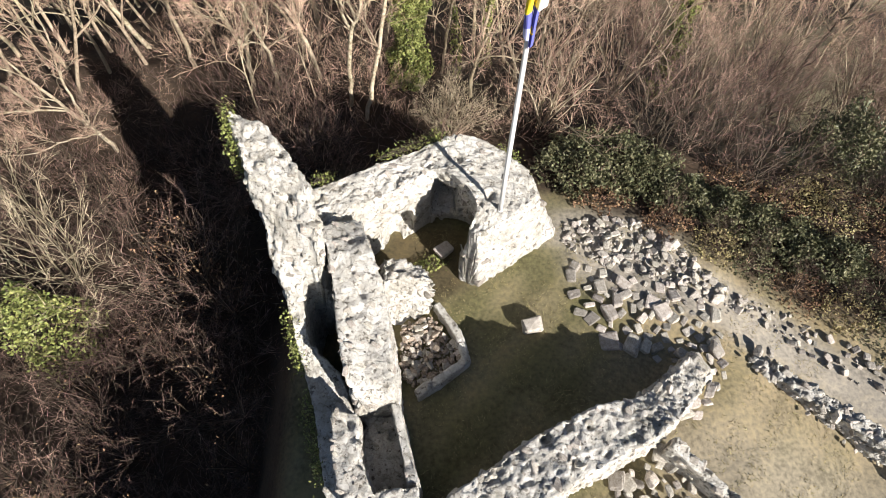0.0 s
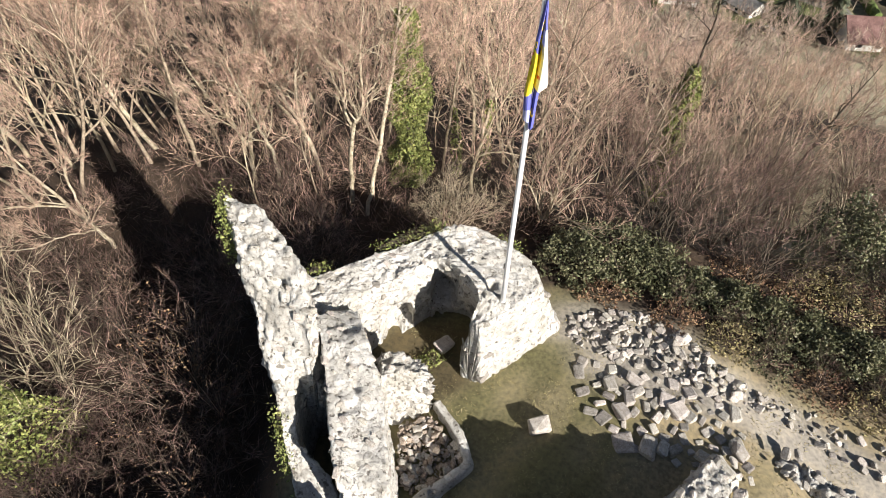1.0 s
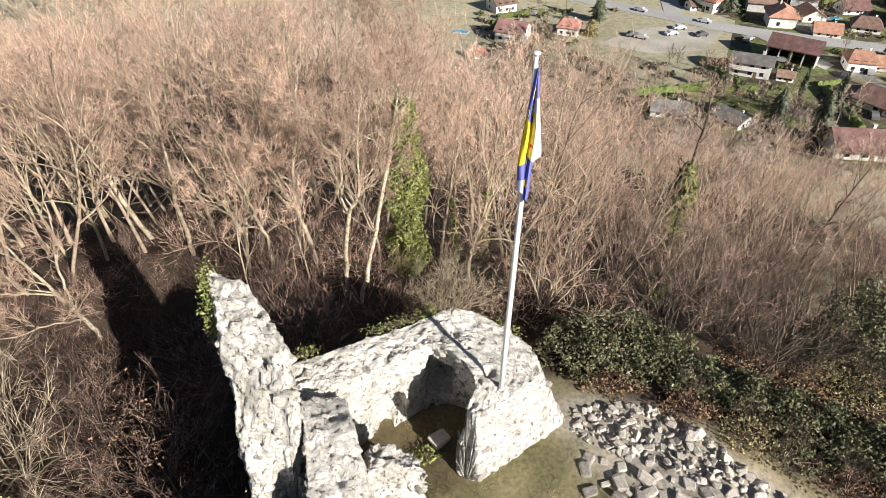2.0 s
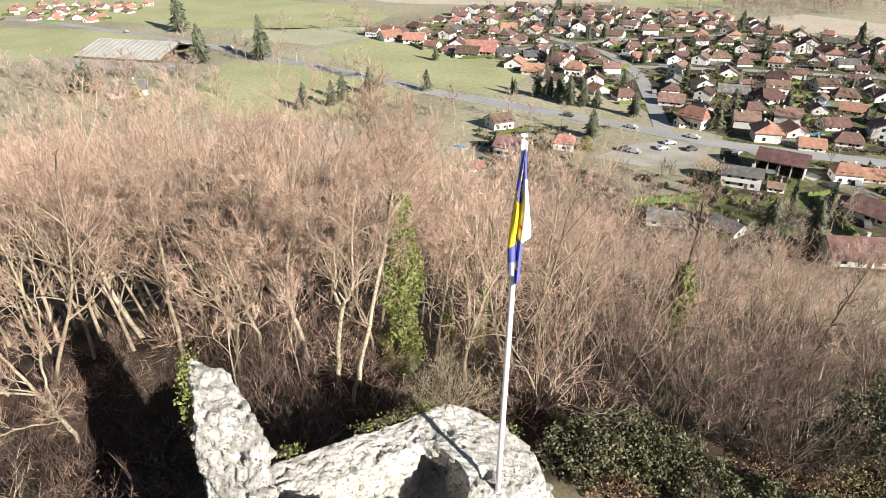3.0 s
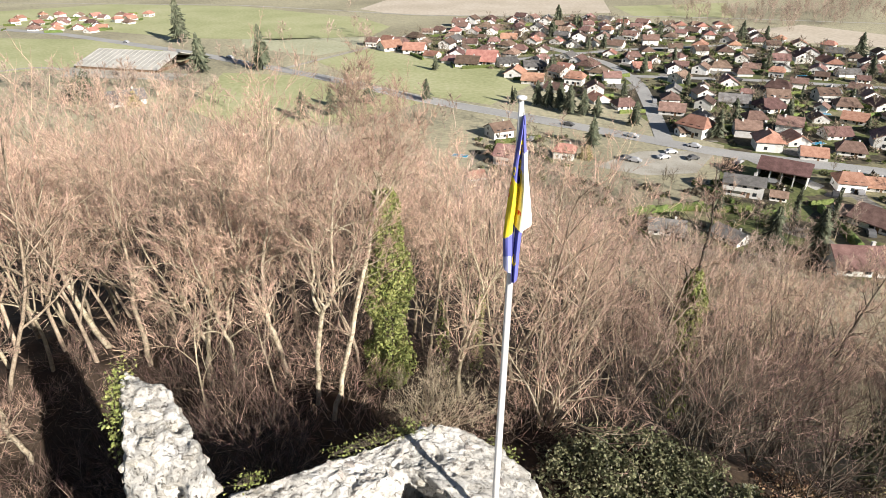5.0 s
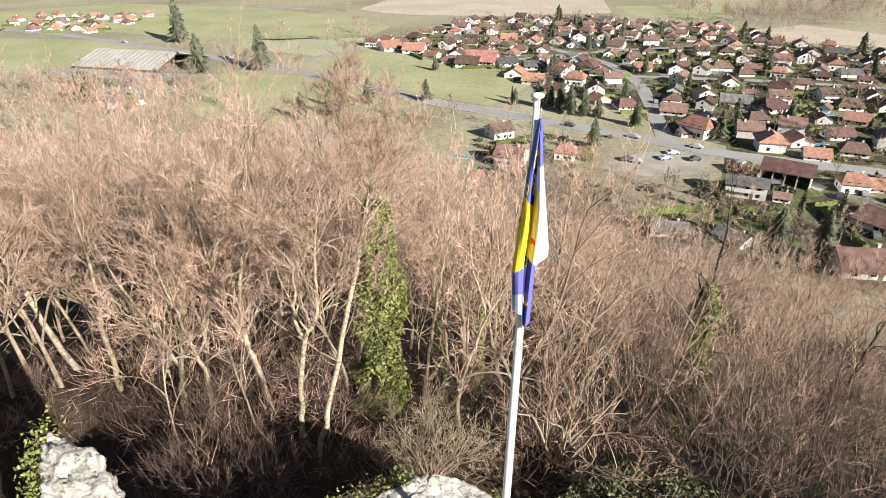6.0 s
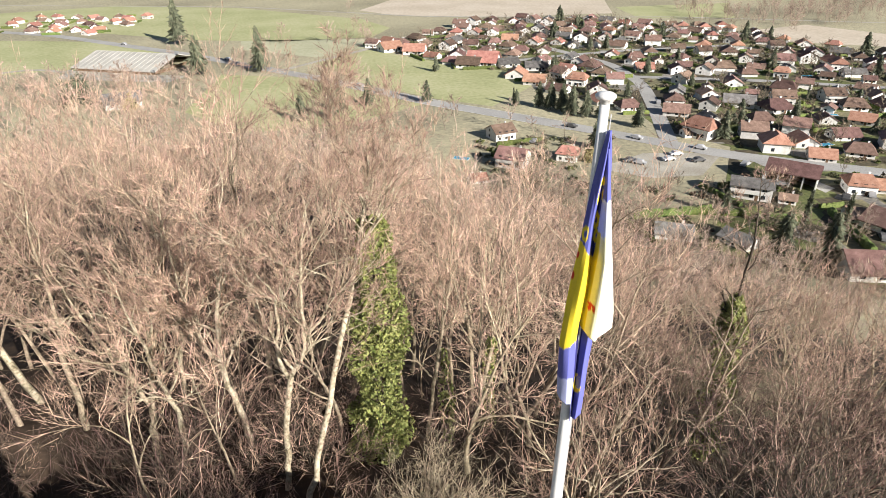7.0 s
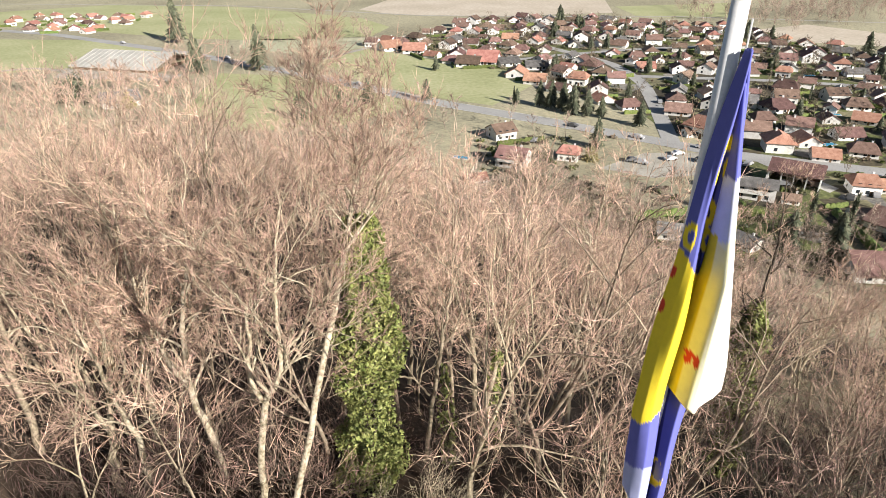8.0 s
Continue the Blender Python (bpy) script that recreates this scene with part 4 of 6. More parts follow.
# trees that stand out, at their own places
def leaning_trunk(name, label, points, radii, bark, twig, seed, boughs, forks=(), low=0.33, reach=(1.1, 2.1)):
    """A tree whose trunk and forks follow a few points of their own, with boughs from the upper part of each."""
    points = [(points[0][0], points[0][1], min(points[0][2], gz(points[0][0], points[0][1]) - 0.15))] + points[1:]
    base = Vector(points[0])
    root = thing(name, label, "tree", pose(*base))
    L, Fi, S, T, R = [], [], [], [], []
    rng = np.random.default_rng(seed)
    for nr, (way, rads) in enumerate([(points, radii)] + list(forks)):
        P = np.array([Vector(p) - base for p in way])
        t = np.linspace(0, len(P) - 1, 4 * len(P))
        pts = np.stack([np.interp(t, np.arange(len(P)), P[:, k]) for k in range(3)], 1)
        for _ in range(2):
            pts[1:-1] = (pts[:-2] + 2 * pts[1:-1] + pts[2:]) / 4
        pts[1:-1] += rng.normal(size=(len(pts) - 2, 3)) * 0.018
        rr = 0.78 * np.interp(t, np.linspace(0, len(P) - 1, len(rads)), rads)
        L.append((pts, rr))
        n = len(pts) - 1
        lo = low if nr == 0 else 0.15
        for b in range(boughs if nr == 0 else max(4, boughs * 2 // 3)):
            f = n * (lo + (1 - lo) * (b + rng.uniform(0, 1)) / boughs) if nr == 0 else n * rng.uniform(lo, 1)
            k = min(int(f), n - 1)
            a = rng.uniform(0, 6.283)
            e = rng.uniform(0.5, 1.3)
            l, fi, st, tp, tr = grow(seed * 57 + nr * 19 + b, rng.uniform(*reach), max(rr[k] * 0.55, 0.014), (5, 4), lean=(math.cos(a) * e, math.sin(a) * e), twigs=6, first=0.2, bend=0.1, twig_len=(0.15, 0.38))
            up = np.array([0, 0, 0.3]) + pts[k]
            for lst, src in ((L, l), (Fi, fi)):
                lst += [(np.array(q) + up, r) for q, r in src]
            S += [q + up for q in st]
            T += [q + up for q in tp]
            R += tr
    part("trunk", mesh_of("trunk", *tubes(L, 6), bark, True), bark, root)
    V, F = cones(S, T, R)
    V2, F2 = tubes(Fi, 3)
    part("crown", mesh_of("crown", np.concatenate([V, V2]), np.concatenate([F, F2 + len(V)]), twig), twig, root)
    return root


leaning_trunk("bare_tree", "tall leaning tree with pale bark and a broken leafless crown", [(-4.1, 5.2, -2.9), (-3.8, 5.7, -1.5), (-3.3, 6.2, 0.6), (-2.75, 7.6, 2.9), (-2.7, 9.2, 4.1), (-2.65, 10.2, 5.0)], [0.104, 0.0888, 0.0814, 0.0666, 0.0444, 0.0148], M["pale_bark"], M["twig"], 3, 13, [([(-2.75, 7.6, 2.9), (-2.4, 8.0, 3.4), (-2.1, 8.4, 4.1), (-1.9, 8.8, 4.9)], [0.05, 0.035, 0.012]), ([(-2.72, 8.4, 3.5), (-3.0, 8.8, 4.2), (-3.4, 9.3, 4.8), (-3.7, 9.6, 5.5)], [0.04, 0.03, 0.012])], 0.66, (1.0, 1.9))
leaning_trunk("bare_tree", "forked woodland tree with pale sunlit trunks", [(-4.55, 5.95, -2.6), (-4.48, 6.08, -1.34), (-4.27, 6.3, 0.56), (-3.92, 6.35, 0.95), (-3.84, 6.42, 1.49), (-3.38, 6.48, 2.02), (-3.1, 6.6, 3.0)], [0.105, 0.095, 0.085, 0.06, 0.05, 0.03, 0.012], M["pale_bark"], M["twig"], 5, 11,
              [([(-4.27, 6.3, 0.56), (-4.48, 6.37, 1.12), (-4.39, 6.44, 1.74), (-4.33, 6.53, 2.47), (-4.55, 6.56, 2.74), (-5.08, 6.6, 3.4)], [0.065, 0.05, 0.03, 0.012]), ([(-3.86, 6.4, 1.38), (-3.87, 6.51, 2.26), (-3.77, 6.63, 3.29), (-3.59, 6.7, 4.2)], [0.05, 0.04, 0.014])])
leaning_trunk("bare_tree", "woodland tree leaning over the ravine with a bare forked crown", [(-5.7, 7.28, -2.48), (-5.94, 7.44, -1.18), (-6.19, 7.55, -0.25), (-6.18, 7.65, 0.54), (-6.03, 7.8, 1.81), (-5.79, 7.9, 2.66), (-5.7, 8.0, 4.0)], [0.11, 0.10, 0.085, 0.075, 0.06, 0.04, 0.012], M["pale_bark"], M["twig"], 7, 13,
              [([(-6.11, 7.53, -0.38), (-6.49, 7.61, 0.29), (-6.78, 7.73, 1.23), (-6.9, 7.84, 2.2), (-6.98, 7.93, 3.6)], [0.075, 0.06, 0.045, 0.012])])
leaning_trunk("bare_tree", "stout woodland tree with three bare limbs", [(-8.21, 7.31, -3.16), (-8.18, 7.43, -2.17), (-8.03, 7.57, -0.98), (-7.76, 7.78, 0.74), (-7.39, 7.91, 1.82), (-7.12, 8.02, 2.78), (-7.0, 8.1, 4.0)], [0.12, 0.11, 0.09, 0.07, 0.05, 0.035, 0.012], M["bark"], M["twig"], 21, 12,
              [([(-8.09, 7.52, -1.46), (-8.41, 7.63, -0.52), (-8.87, 7.72, 0.21), (-9.34, 7.83, 1.16), (-9.7, 7.9, 2.4)], [0.08, 0.07, 0.045, 0.012]), ([(-8.03, 7.57, -0.98), (-7.32, 7.68, -0.06), (-6.91, 7.79, 0.85), (-6.7, 7.9, 2.0)], [0.05, 0.045, 0.012])])
leaning_trunk("bare_tree", "slim straight woodland tree with pale bark", [(-8.04, 8.87, -2.95), (-7.95, 9.12, -0.92), (-7.81, 9.25, 0.17), (-7.35, 9.4, 1.49), (-7.2, 9.5, 3.6)], [0.085, 0.075, 0.06, 0.045, 0.012], M["pale_bark"], M["twig"], 22, 12)
leaning_trunk("bare_tree", "woodland tree leaning from a mossy foot", [(-10.57, 8.41, -2.97), (-10.59, 8.55, -1.77), (-10.72, 8.67, -0.76), (-10.58, 8.8, 0.28), (-10.7, 9.0, 2.6), (-10.5, 9.1, 3.8)], [0.11, 0.10, 0.085, 0.07, 0.04, 0.012], M["bark"], M["twig"], 23, 13)
leaning_trunk("bare_tree", "slender leafless tree with one long drooping bough", [(-1.49, 8.65, -3.5), (-1.23, 8.89, -1.54), (-1.02, 9.07, -0.04), (-0.82, 9.22, 1.29), (-0.8, 9.4, 3.0)], [0.075, 0.065, 0.05, 0.035, 0.012], M["bark"], M["twig"], 24, 10,
              [([(-1.33, 8.88, -1.58), (-1.6, 8.92, -1.2), (-1.94, 8.94, -1.05), (-2.5, 8.94, -1.08), (-3.0, 8.93, -1.2)], [0.035, 0.03, 0.014])])
leaning_trunk("bare_tree", "woodland tree leaning from a mossy foot", [(-12.67, 9.86, -3.34), (-13.51, 10.06, -1.62), (-13.82, 10.27, 0.14), (-13.98, 10.41, 1.29), (-14.2, 10.6, 2.8)], [0.13, 0.12, 0.09, 0.065, 0.014], M["pale_bark"], M["twig"], 25, 13)
leaning_trunk("bare_tree", "forked woodland tree with pale sunlit trunks", [(-7.15, 6.74, -2.55), (-7.13, 6.93, -0.89), (-7.37, 7.0, -0.35), (-7.72, 7.17, 1.05), (-8.1, 7.3, 2.6)], [0.09, 0.08, 0.065, 0.045, 0.012], M["pale_bark"], M["twig"], 26, 11)
leaning_trunk("bare_tree", "tall hillside tree with a pale straight trunk", [(3.3, 14.0, -8.0), (3.35, 14.2, -4.0), (3.5, 14.4, -2.2), (3.65, 14.6, -0.4), (3.9, 14.9, 2.0)], [0.12, 0.10, 0.085, 0.06, 0.014], M["pale_bark"], M["twig"], 27, 12)
leaning_trunk("bare_tree", "whitish tree with long bare limbs leaning over the ravine", [(-13.40, 6.00, -5.6), (-13.60, 6.00, -4.6), (-14.10, 6.10, -3.5), (-14.90, 6.40, -2.4), (-15.80, 6.80, -1.4), (-16.70, 7.30, 0.2)], [0.12, 0.11, 0.09, 0.07, 0.045, 0.012], M["pale_bark"], M["twig"], 9, 9,
              [([(-14.10, 6.10, -3.5), (-14.40, 6.60, -2.2), (-14.40, 7.30, -0.9), (-14.70, 8.10, 0.6)], [0.06, 0.045, 0.012]), ([(-14.50, 6.25, -2.9), (-15.50, 5.80, -2.4), (-16.90, 5.30, -2.2), (-18.10, 5.00, -1.6)], [0.05, 0.035, 0.01]), ([(-13.90, 6.05, -3.9), (-14.70, 5.40, -3.5), (-15.70, 4.70, -3.5), (-16.50, 4.30, -3.0)], [0.04, 0.03, 0.01])], 0.35, (1.0, 1.9))
leaning_trunk("bare_tree", "dark-limbed tree with ivy on its trunk", [(11.3, 17.6, -15.0), (11.5, 18.0, -10.0), (11.5, 18.3, -5.8), (11.9, 18.8, -2.5), (11.7, 19.2, 0.0)], [0.148, 0.133, 0.104, 0.0592, 0.0148], M["dark_bark"], M["twig"], 13, 12)
leaning_trunk("bare_tree", "dark-limbed tree on the steep hillside", [(7.6, 15.2, -12.5), (7.8, 15.4, -8.5), (7.3, 15.9, -6.0), (7.0, 16.6, -3.4)], [0.12, 0.10, 0.07, 0.02], M["dark_bark"], M["dark_twig"], 17, 11)
leaning_trunk("bare_tree", "dark-limbed tree on the steep hillside", [(21, 20.0, -18.0), (21.3, 20.4, -13.0), (22.4, 20.9, -9.5), (23.5, 21.4, -7.0)], [0.148, 0.126, 0.0888, 0.0222], M["dark_bark"], M["twig"], 15, 10)


def ivy_column(name, label, pts, radius, count, material, size, seed, lump=0.35):
    rng = np.random.default_rng(seed)
    P = np.array(pts)
    t = rng.uniform(0, len(P) - 1, count)
    q = np.stack([np.interp(t, np.arange(len(P)), P[:, k]) for k in range(3)], 1)
    a = rng.uniform(0, 6.283, count)
    r = radius * (1 + lump * np.sin(q[:, 2] * 2.3 + a * 2) + lump * 0.6 * np.sin(q[:, 2] * 5.1 - a * 3)) * np.sqrt(rng.uniform(0.25, 1.0, count)) * np.interp(t, [0, 0.2, len(P) - 1.6, len(P) - 1], [0.5, 1, 0.9, 0.35])
    q[:, 0] += np.cos(a) * r
    q[:, 1] += np.sin(a) * r
    base = Vector(pts[0])
    root = thing(name, label, "tree", pose(*base))
    q = q - np.array(base)
    part("foliage", mesh_of("foliage", *leaves(rng, q, size), material), material, root)
    part("trunk", mesh_of("trunk", *tubes([(P - np.array(base), [radius * 0.22] * len(P))], 6), M["dark_bark"]), M["dark_bark"], root)
    return root


ivy_column("ivy_clad_tree", "tree trunk swathed in bright yellow-green ivy", [(-2.6, 7.4, -3.2), (-2.55, 7.6, -1.0), (-2.5, 7.9, 1.2), (-2.6, 8.3, 3.3)], 0.62, 17000, M["ivy"], 0.075, 2, 0.3)
ivy_column("ivy_clad_tree", "hillside tree trunk thick with ivy", [(11.3, 17.5, -14.0), (11.4, 17.8, -10.0), (11.5, 18.2, -6.6), (11.6, 18.5, -5.2)], 0.62, 4200, M["ivy"], 0.15, 3)
ivy_column("ivy_clad_tree", "slim tree trunk with thin yellow-green ivy", [(0.1, 10.2, -6.0), (0.3, 10.6, -4.0), (0.4, 10.9, -1.8)], 0.26, 900, M["ivy"], 0.1, 4)
ivy_column("ivy_clad_tree", "slim tree trunk with thin yellow-green ivy", [(-0.9, 8.6, -4.2), (-0.9, 8.8, -2.5), (-1.0, 9.0, -0.8)], 0.2, 600, M["ivy"], 0.09, 5)


def leafy_bush(name, label, spot, radii, count, material, size, seed, dz=0.0, twig_material=None, category="bush"):
    """An uneven mound of leaves over a framework of stems."""
    rng = np.random.default_rng(seed)
    d = rng.normal(size=(count, 3))
    d /= np.linalg.norm(d, axis=1)[:, None]
    d[:, 2] = np.abs(d[:, 2]) * 1.0 - 0.12
    lump = 1 + 0.25 * np.sin(d[:, 0] * 5 + seed) * np.cos(d[:, 1] * 6 - seed) + 0.18 * np.sin(d[:, 2] * 9 + d[:, 0] * 7)
    q = d * np.array(radii) * (lump * rng.uniform(0.62, 1.04, count) ** 0.7)[:, None]
    root = thing(name, label, category, pose(spot[0], spot[1], gz(*spot) + dz))
    part("foliage", mesh_of("foliage", *leaves(rng, q, size), material), material, root)
    k = max(16, count // 60)
    tips = q[rng.integers(0, count, k)] * 1.03
    tm = twig_material or M["dark_bark"]
    part("branchwork", mesh_of("branchwork", *cones(tips * 0.05 + np.array([0, 0, -0.1]), tips, [0.012] * k), tm), tm, root)
    return root


rb = random.Random(3)
for k, (px, py, rx, ry, rz) in enumerate([(2.7, 3.2, 1.3, 1.2, 1.3), (3.9, 3.2, 1.5, 1.3, 1.5), (5.0, 2.7, 1.2, 1.0, 1.1), (6.0, 2.1, 0.9, 0.7, 0.75), (7.0, 1.7, 1.0, 0.75, 0.85), (8.0, 1.2, 1.1, 0.8, 0.95), (9.1, 0.7, 1.1, 0.9, 0.9), (10.3, 0.1, 1.2, 0.9, 0.9)]):
    leafy_bush("evergreen_bush", "dense dark green evergreen bush beside the rubble", (px, py), (rx, ry, rz), 3600, M["laurel"], 0.075, k + 2)
leafy_bush("evergreen_bush", "tall rounded dark evergreen on the slope", (11.8, 4.3), (1.4, 1.3, 2.6), 6000, M["laurel"], 0.09, 21, 0.6)
leafy_bush("yellow_bush", "yellow-green leafy bush in the ravine", (-14.0, -1.1), (1.3, 1.2, 3.8), 4200, M["ivy"], 0.1, 22)
leafy_bush("withered_shrub", "shrub holding withered brown leaves", (3.4, 2.0), (0.9, 0.5, 0.5), 700, M["dry_leaf"], 0.07, 23, twig_material=M["twig"])
for k, (px, py, r) in enumerate([(5.3, 1.2, 0.8), (6.6, 0.4, 0.9), (7.6, -0.1, 0.9), (8.9, -0.9, 1.0), (10.2, -1.6, 1.0), (11.6, -2.5, 1.1), (12.8, -3.2, 1.1), (13.5, -1.4, 1.2), (11.5, -0.9, 1.1), (12.6, 0.3, 1.2), (13.6, 1.4, 1.3), (14.4, -0.2, 1.3), (9.0, 2.2, 1.1), (10.0, 2.6, 1.0), (13.2, 2.8, 1.3), (14.8, 1.8, 1.3), (12.2, -1.6, 1.1), (15.2, -2.4, 1.2), (7.6, 3.0, 1.0), (10.9, 1.6, 1.0), (11.7, 2.3, 1.1), (12.5, 1.9, 1.1), (10.9, 2.9, 1.0)]):
    leafy_bush("bramble", "low tangle of reddish-brown brambles", (px, py), (r, r * 0.8, 0.45), 900, (M["dry_leaf"], M["grass"], M["laurel"])[k % 3], 0.06, 30 + k, twig_material=M["twig"])
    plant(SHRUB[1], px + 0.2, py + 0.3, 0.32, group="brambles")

# shrubs in the ravine, tall enough for their tops to reach the light
for k, (px, py, h, leafy) in enumerate([(-9.9, 0.9, 1.2, 900), (-8.9, 0.0, 1.0, 300), (-8.0, -3.6, 1.25, 260), (-7.6, -5.2, 1.05, 160), (-11.2, -4.9, 1.3, 120), (-9.6, -6.9, 1.2, 120), (-12.6, -6.6, 1.3, 160), (-9.6, -2.4, 1.1, 120), (-12.4, -3.2, 1.15, 60), (-13.6, -8.0, 1.2, 60), (-7.6, -8.2, 1.0, 80), (-11.0, -1.4, 1.0, 100), (-14.6, -5.4, 1.2, 60), (-10.9, -8.8, 1.1, 80)]):
    h *= 1.0 if k < 2 else 0.66
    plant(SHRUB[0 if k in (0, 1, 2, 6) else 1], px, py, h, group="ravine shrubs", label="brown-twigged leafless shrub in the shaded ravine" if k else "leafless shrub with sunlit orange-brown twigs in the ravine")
    leafy_bush("withered_shrub", "shrub with sparse withered brown leaves", (px + 0.2, py), (1.3 * h, 1.3 * h, 4.3 * h), leafy, M["dry_leaf"], 0.06, 60 + k, twig_material=M["twig"])

plant(SHRUB[2], -1.15, 4.7, 0.8, label="dense straw-coloured leafless shrub behind the tower")
plant(SHRUB[2], -1.5, 5.2, 0.65)
plant(SHRUB[3], -14.6, 1.2, 1.5, label="pale leafless shrub at the edge of the ravine")
dome = bare_tree(48, 3.9, 0.055, (7, 4), M["pale_bark"], M["twig"], "large domed leafless shrub with pale forking branches", "shrub", "shrub", stems=6, splay=0.75, twigs=6, twig_r=0.0065, twig_len=(0.15, 0.4), fork=0.5, first=0.16, spread=0.62)
dome.matrix_basis = pose(1.95, 5.2, gz(1.95, 5.2))
plant(SHRUB[1], -4.6, 2.6, 0.6)
plant(SHRUB[1], -5.6, 3.3, 0.7)

# the wood: near trees one by one
spots = []
GLADES = [(14.0, 9.0, 2.2), (17.0, 13.0, 2.6), (-11.0, 6.3, 1.9), (-9.3, 5.2, 1.7), (-12.4, 6.6, 1.2), (-8.2, 4.2, 1.5), (-12.0, 5.0, 1.5), (10.6, 14.6, 3.6), (19.5, 17.5, 1.5), (2.9, 6.6, 2.7), (-3.2, 6.2, 1.2), (-2.3, 6.6, 1.5), (11.2, 3.0, 2.4), (11.8, 4.3, 2.2), (9.6, 12.6, 2.0)]


def room_for(px, py, gap):
    return all((px - a) ** 2 + (py - b) ** 2 > gap * gap for a, b in spots) and all((px - a) ** 2 + (py - b) ** 2 > r * r for a, b, r in GLADES)


def scatter(n, x0, x1, y0, y1, gap, ok, do):
    made = 0
    for _ in range(n * 40):
        px, py = rt.uniform(x0, x1), rt.uniform(y0, y1)
        if ok(px, py) and room_for(px, py, gap):
            spots.append((px, py))
            do(px, py)
            made += 1
            if made >= n:
                break


spots += [(-5.7, 7.3), (-8.2, 7.3), (-8.0, 8.9), (-10.6, 8.4), (-1.5, 8.7), (-12.7, 9.9), (-7.1, 6.7), (3.3, 14.0), (-4.1, 5.2), (-4.5, 5.9), (-10.4, 3.4), (-8.4, 4.6), (-2.5, 7.6), (11.3, 17.6), (2.2, 6.2)]


def beyond(px, py):
    e = np.interp(px, [-30, -15, -11, -9, -5, 2, 6, 10, 25], [7.0, 6.6, 6.2, 5.6, 5.6, 6.6, 4.6, 3.2, 1.0])
    return py > e


def left_wood(px, py):
    return beyond(px, py) and px < 3 + 0.25 * (py - 6)


def right_scrub(px, py):
    return beyond(px, py) and px >= 3 + 0.25 * (py - 6)


scatter(80, -20, 8, 4, 17, 1.2, left_wood, lambda px, py: plant(NEAR[rt.randrange(6)], px, py, rt.uniform(0.72, 1.0), group="woodland"))
scatter(18, -18, 8, 4, 16, 0.9, left_wood, lambda px, py: plant(THIN[rt.randrange(3)], px, py, rt.uniform(0.5, 0.95), group="saplings"))
scatter(16, -14, 5, 4, 11, 0.9, left_wood, lambda px, py: plant(SHRUB[rt.choice((0, 1))], px, py, rt.uniform(0.32, 0.6), group="undergrowth"))
scatter(9, 3, 16, 1.8, 6.5, 1.2, lambda px, py: py > np.interp(px, [3, 6, 10, 15], [4.4, 3.3, 1.6, -0.4]) and py < np.interp(px, [3, 6, 10, 15], [6.0, 5.4, 3.8, 2.4]), lambda px, py: plant(SHRUB[rt.randrange(2)], px, py, rt.uniform(0.6, 1.05), group="hillside scrub"))
for _ in range(75):
    px, py = rt.uniform(-15, 5), rt.uniform(2.4, 10)
    if py > np.interp(px, [-15, -9, -5.5, -4, 0, 5], [4.0, 3.6, 2.6, 2.6, 4.0, 4.4]):
        plant(TANGLE[rt.randrange(2)], px, py, rt.uniform(0.7, 1.25), group="undergrowth")
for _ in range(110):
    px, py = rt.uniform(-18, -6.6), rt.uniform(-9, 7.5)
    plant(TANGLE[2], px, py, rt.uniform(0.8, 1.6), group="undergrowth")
scatter(32, 3, 26, 4, 18, 1.6, right_scrub, lambda px, py: plant(STAND[rt.randrange(3)], px, py, rt.uniform(0.8, 1.2), group="hillside scrub"))
scatter(12, 4, 24, 5, 20, 1.8, right_scrub, lambda px, py: plant(NEAR[rt.randrange(6)], px, py, rt.uniform(0.6, 0.85), group="woodland"))
scatter(9, 3, 24, 4, 20, 1.4, right_scrub, lambda px, py: plant(SHRUB[rt.choice((0, 1))], px, py, rt.uniform(0.7, 1.1), group="hillside scrub"))
scatter(14, 6, 28, 9, 26, 1.6, right_scrub, lambda px, py: plant(THIN[rt.randrange(3)], px, py, rt.uniform(0.8, 1.25), group="saplings"))
scatter(12, -23, -14, -7, 4, 1.3, lambda px, py: True, lambda px, py: plant(SHRUB[rt.randrange(2)], px, py, rt.uniform(0.4, 0.6), group="ravine shrubs"))
scatter(13, -21, -13, -1, 5, 1.0, lambda px, py: True, lambda px, py: plant(SHRUB[rt.choice((0, 1, 1))], px, py, rt.uniform(0.4, 0.6), group="ravine shrubs"))
scatter(100, -48, 40, 15, 50, 3.3, lambda px, py: beyond(px, py) and (px < 8 + 0.2 * (py - 15) or wave(px, py, 0.35, 2.0) > 0.0), lambda px, py: plant(LIGHT[rt.randrange(3) if px < 9 + 0.2 * (py - 15) else rt.choice((1, 2, 2, 3, 4))], px, py, rt.uniform(0.85, 1.2), group="hillside trees"))

for k, proto in enumerate(NEAR + THIN + SHRUB + STAND + LIGHT + TANGLE):
    if proto.name not in used:
        plant(proto, -22 - 2 * k, 18, group="woodland")


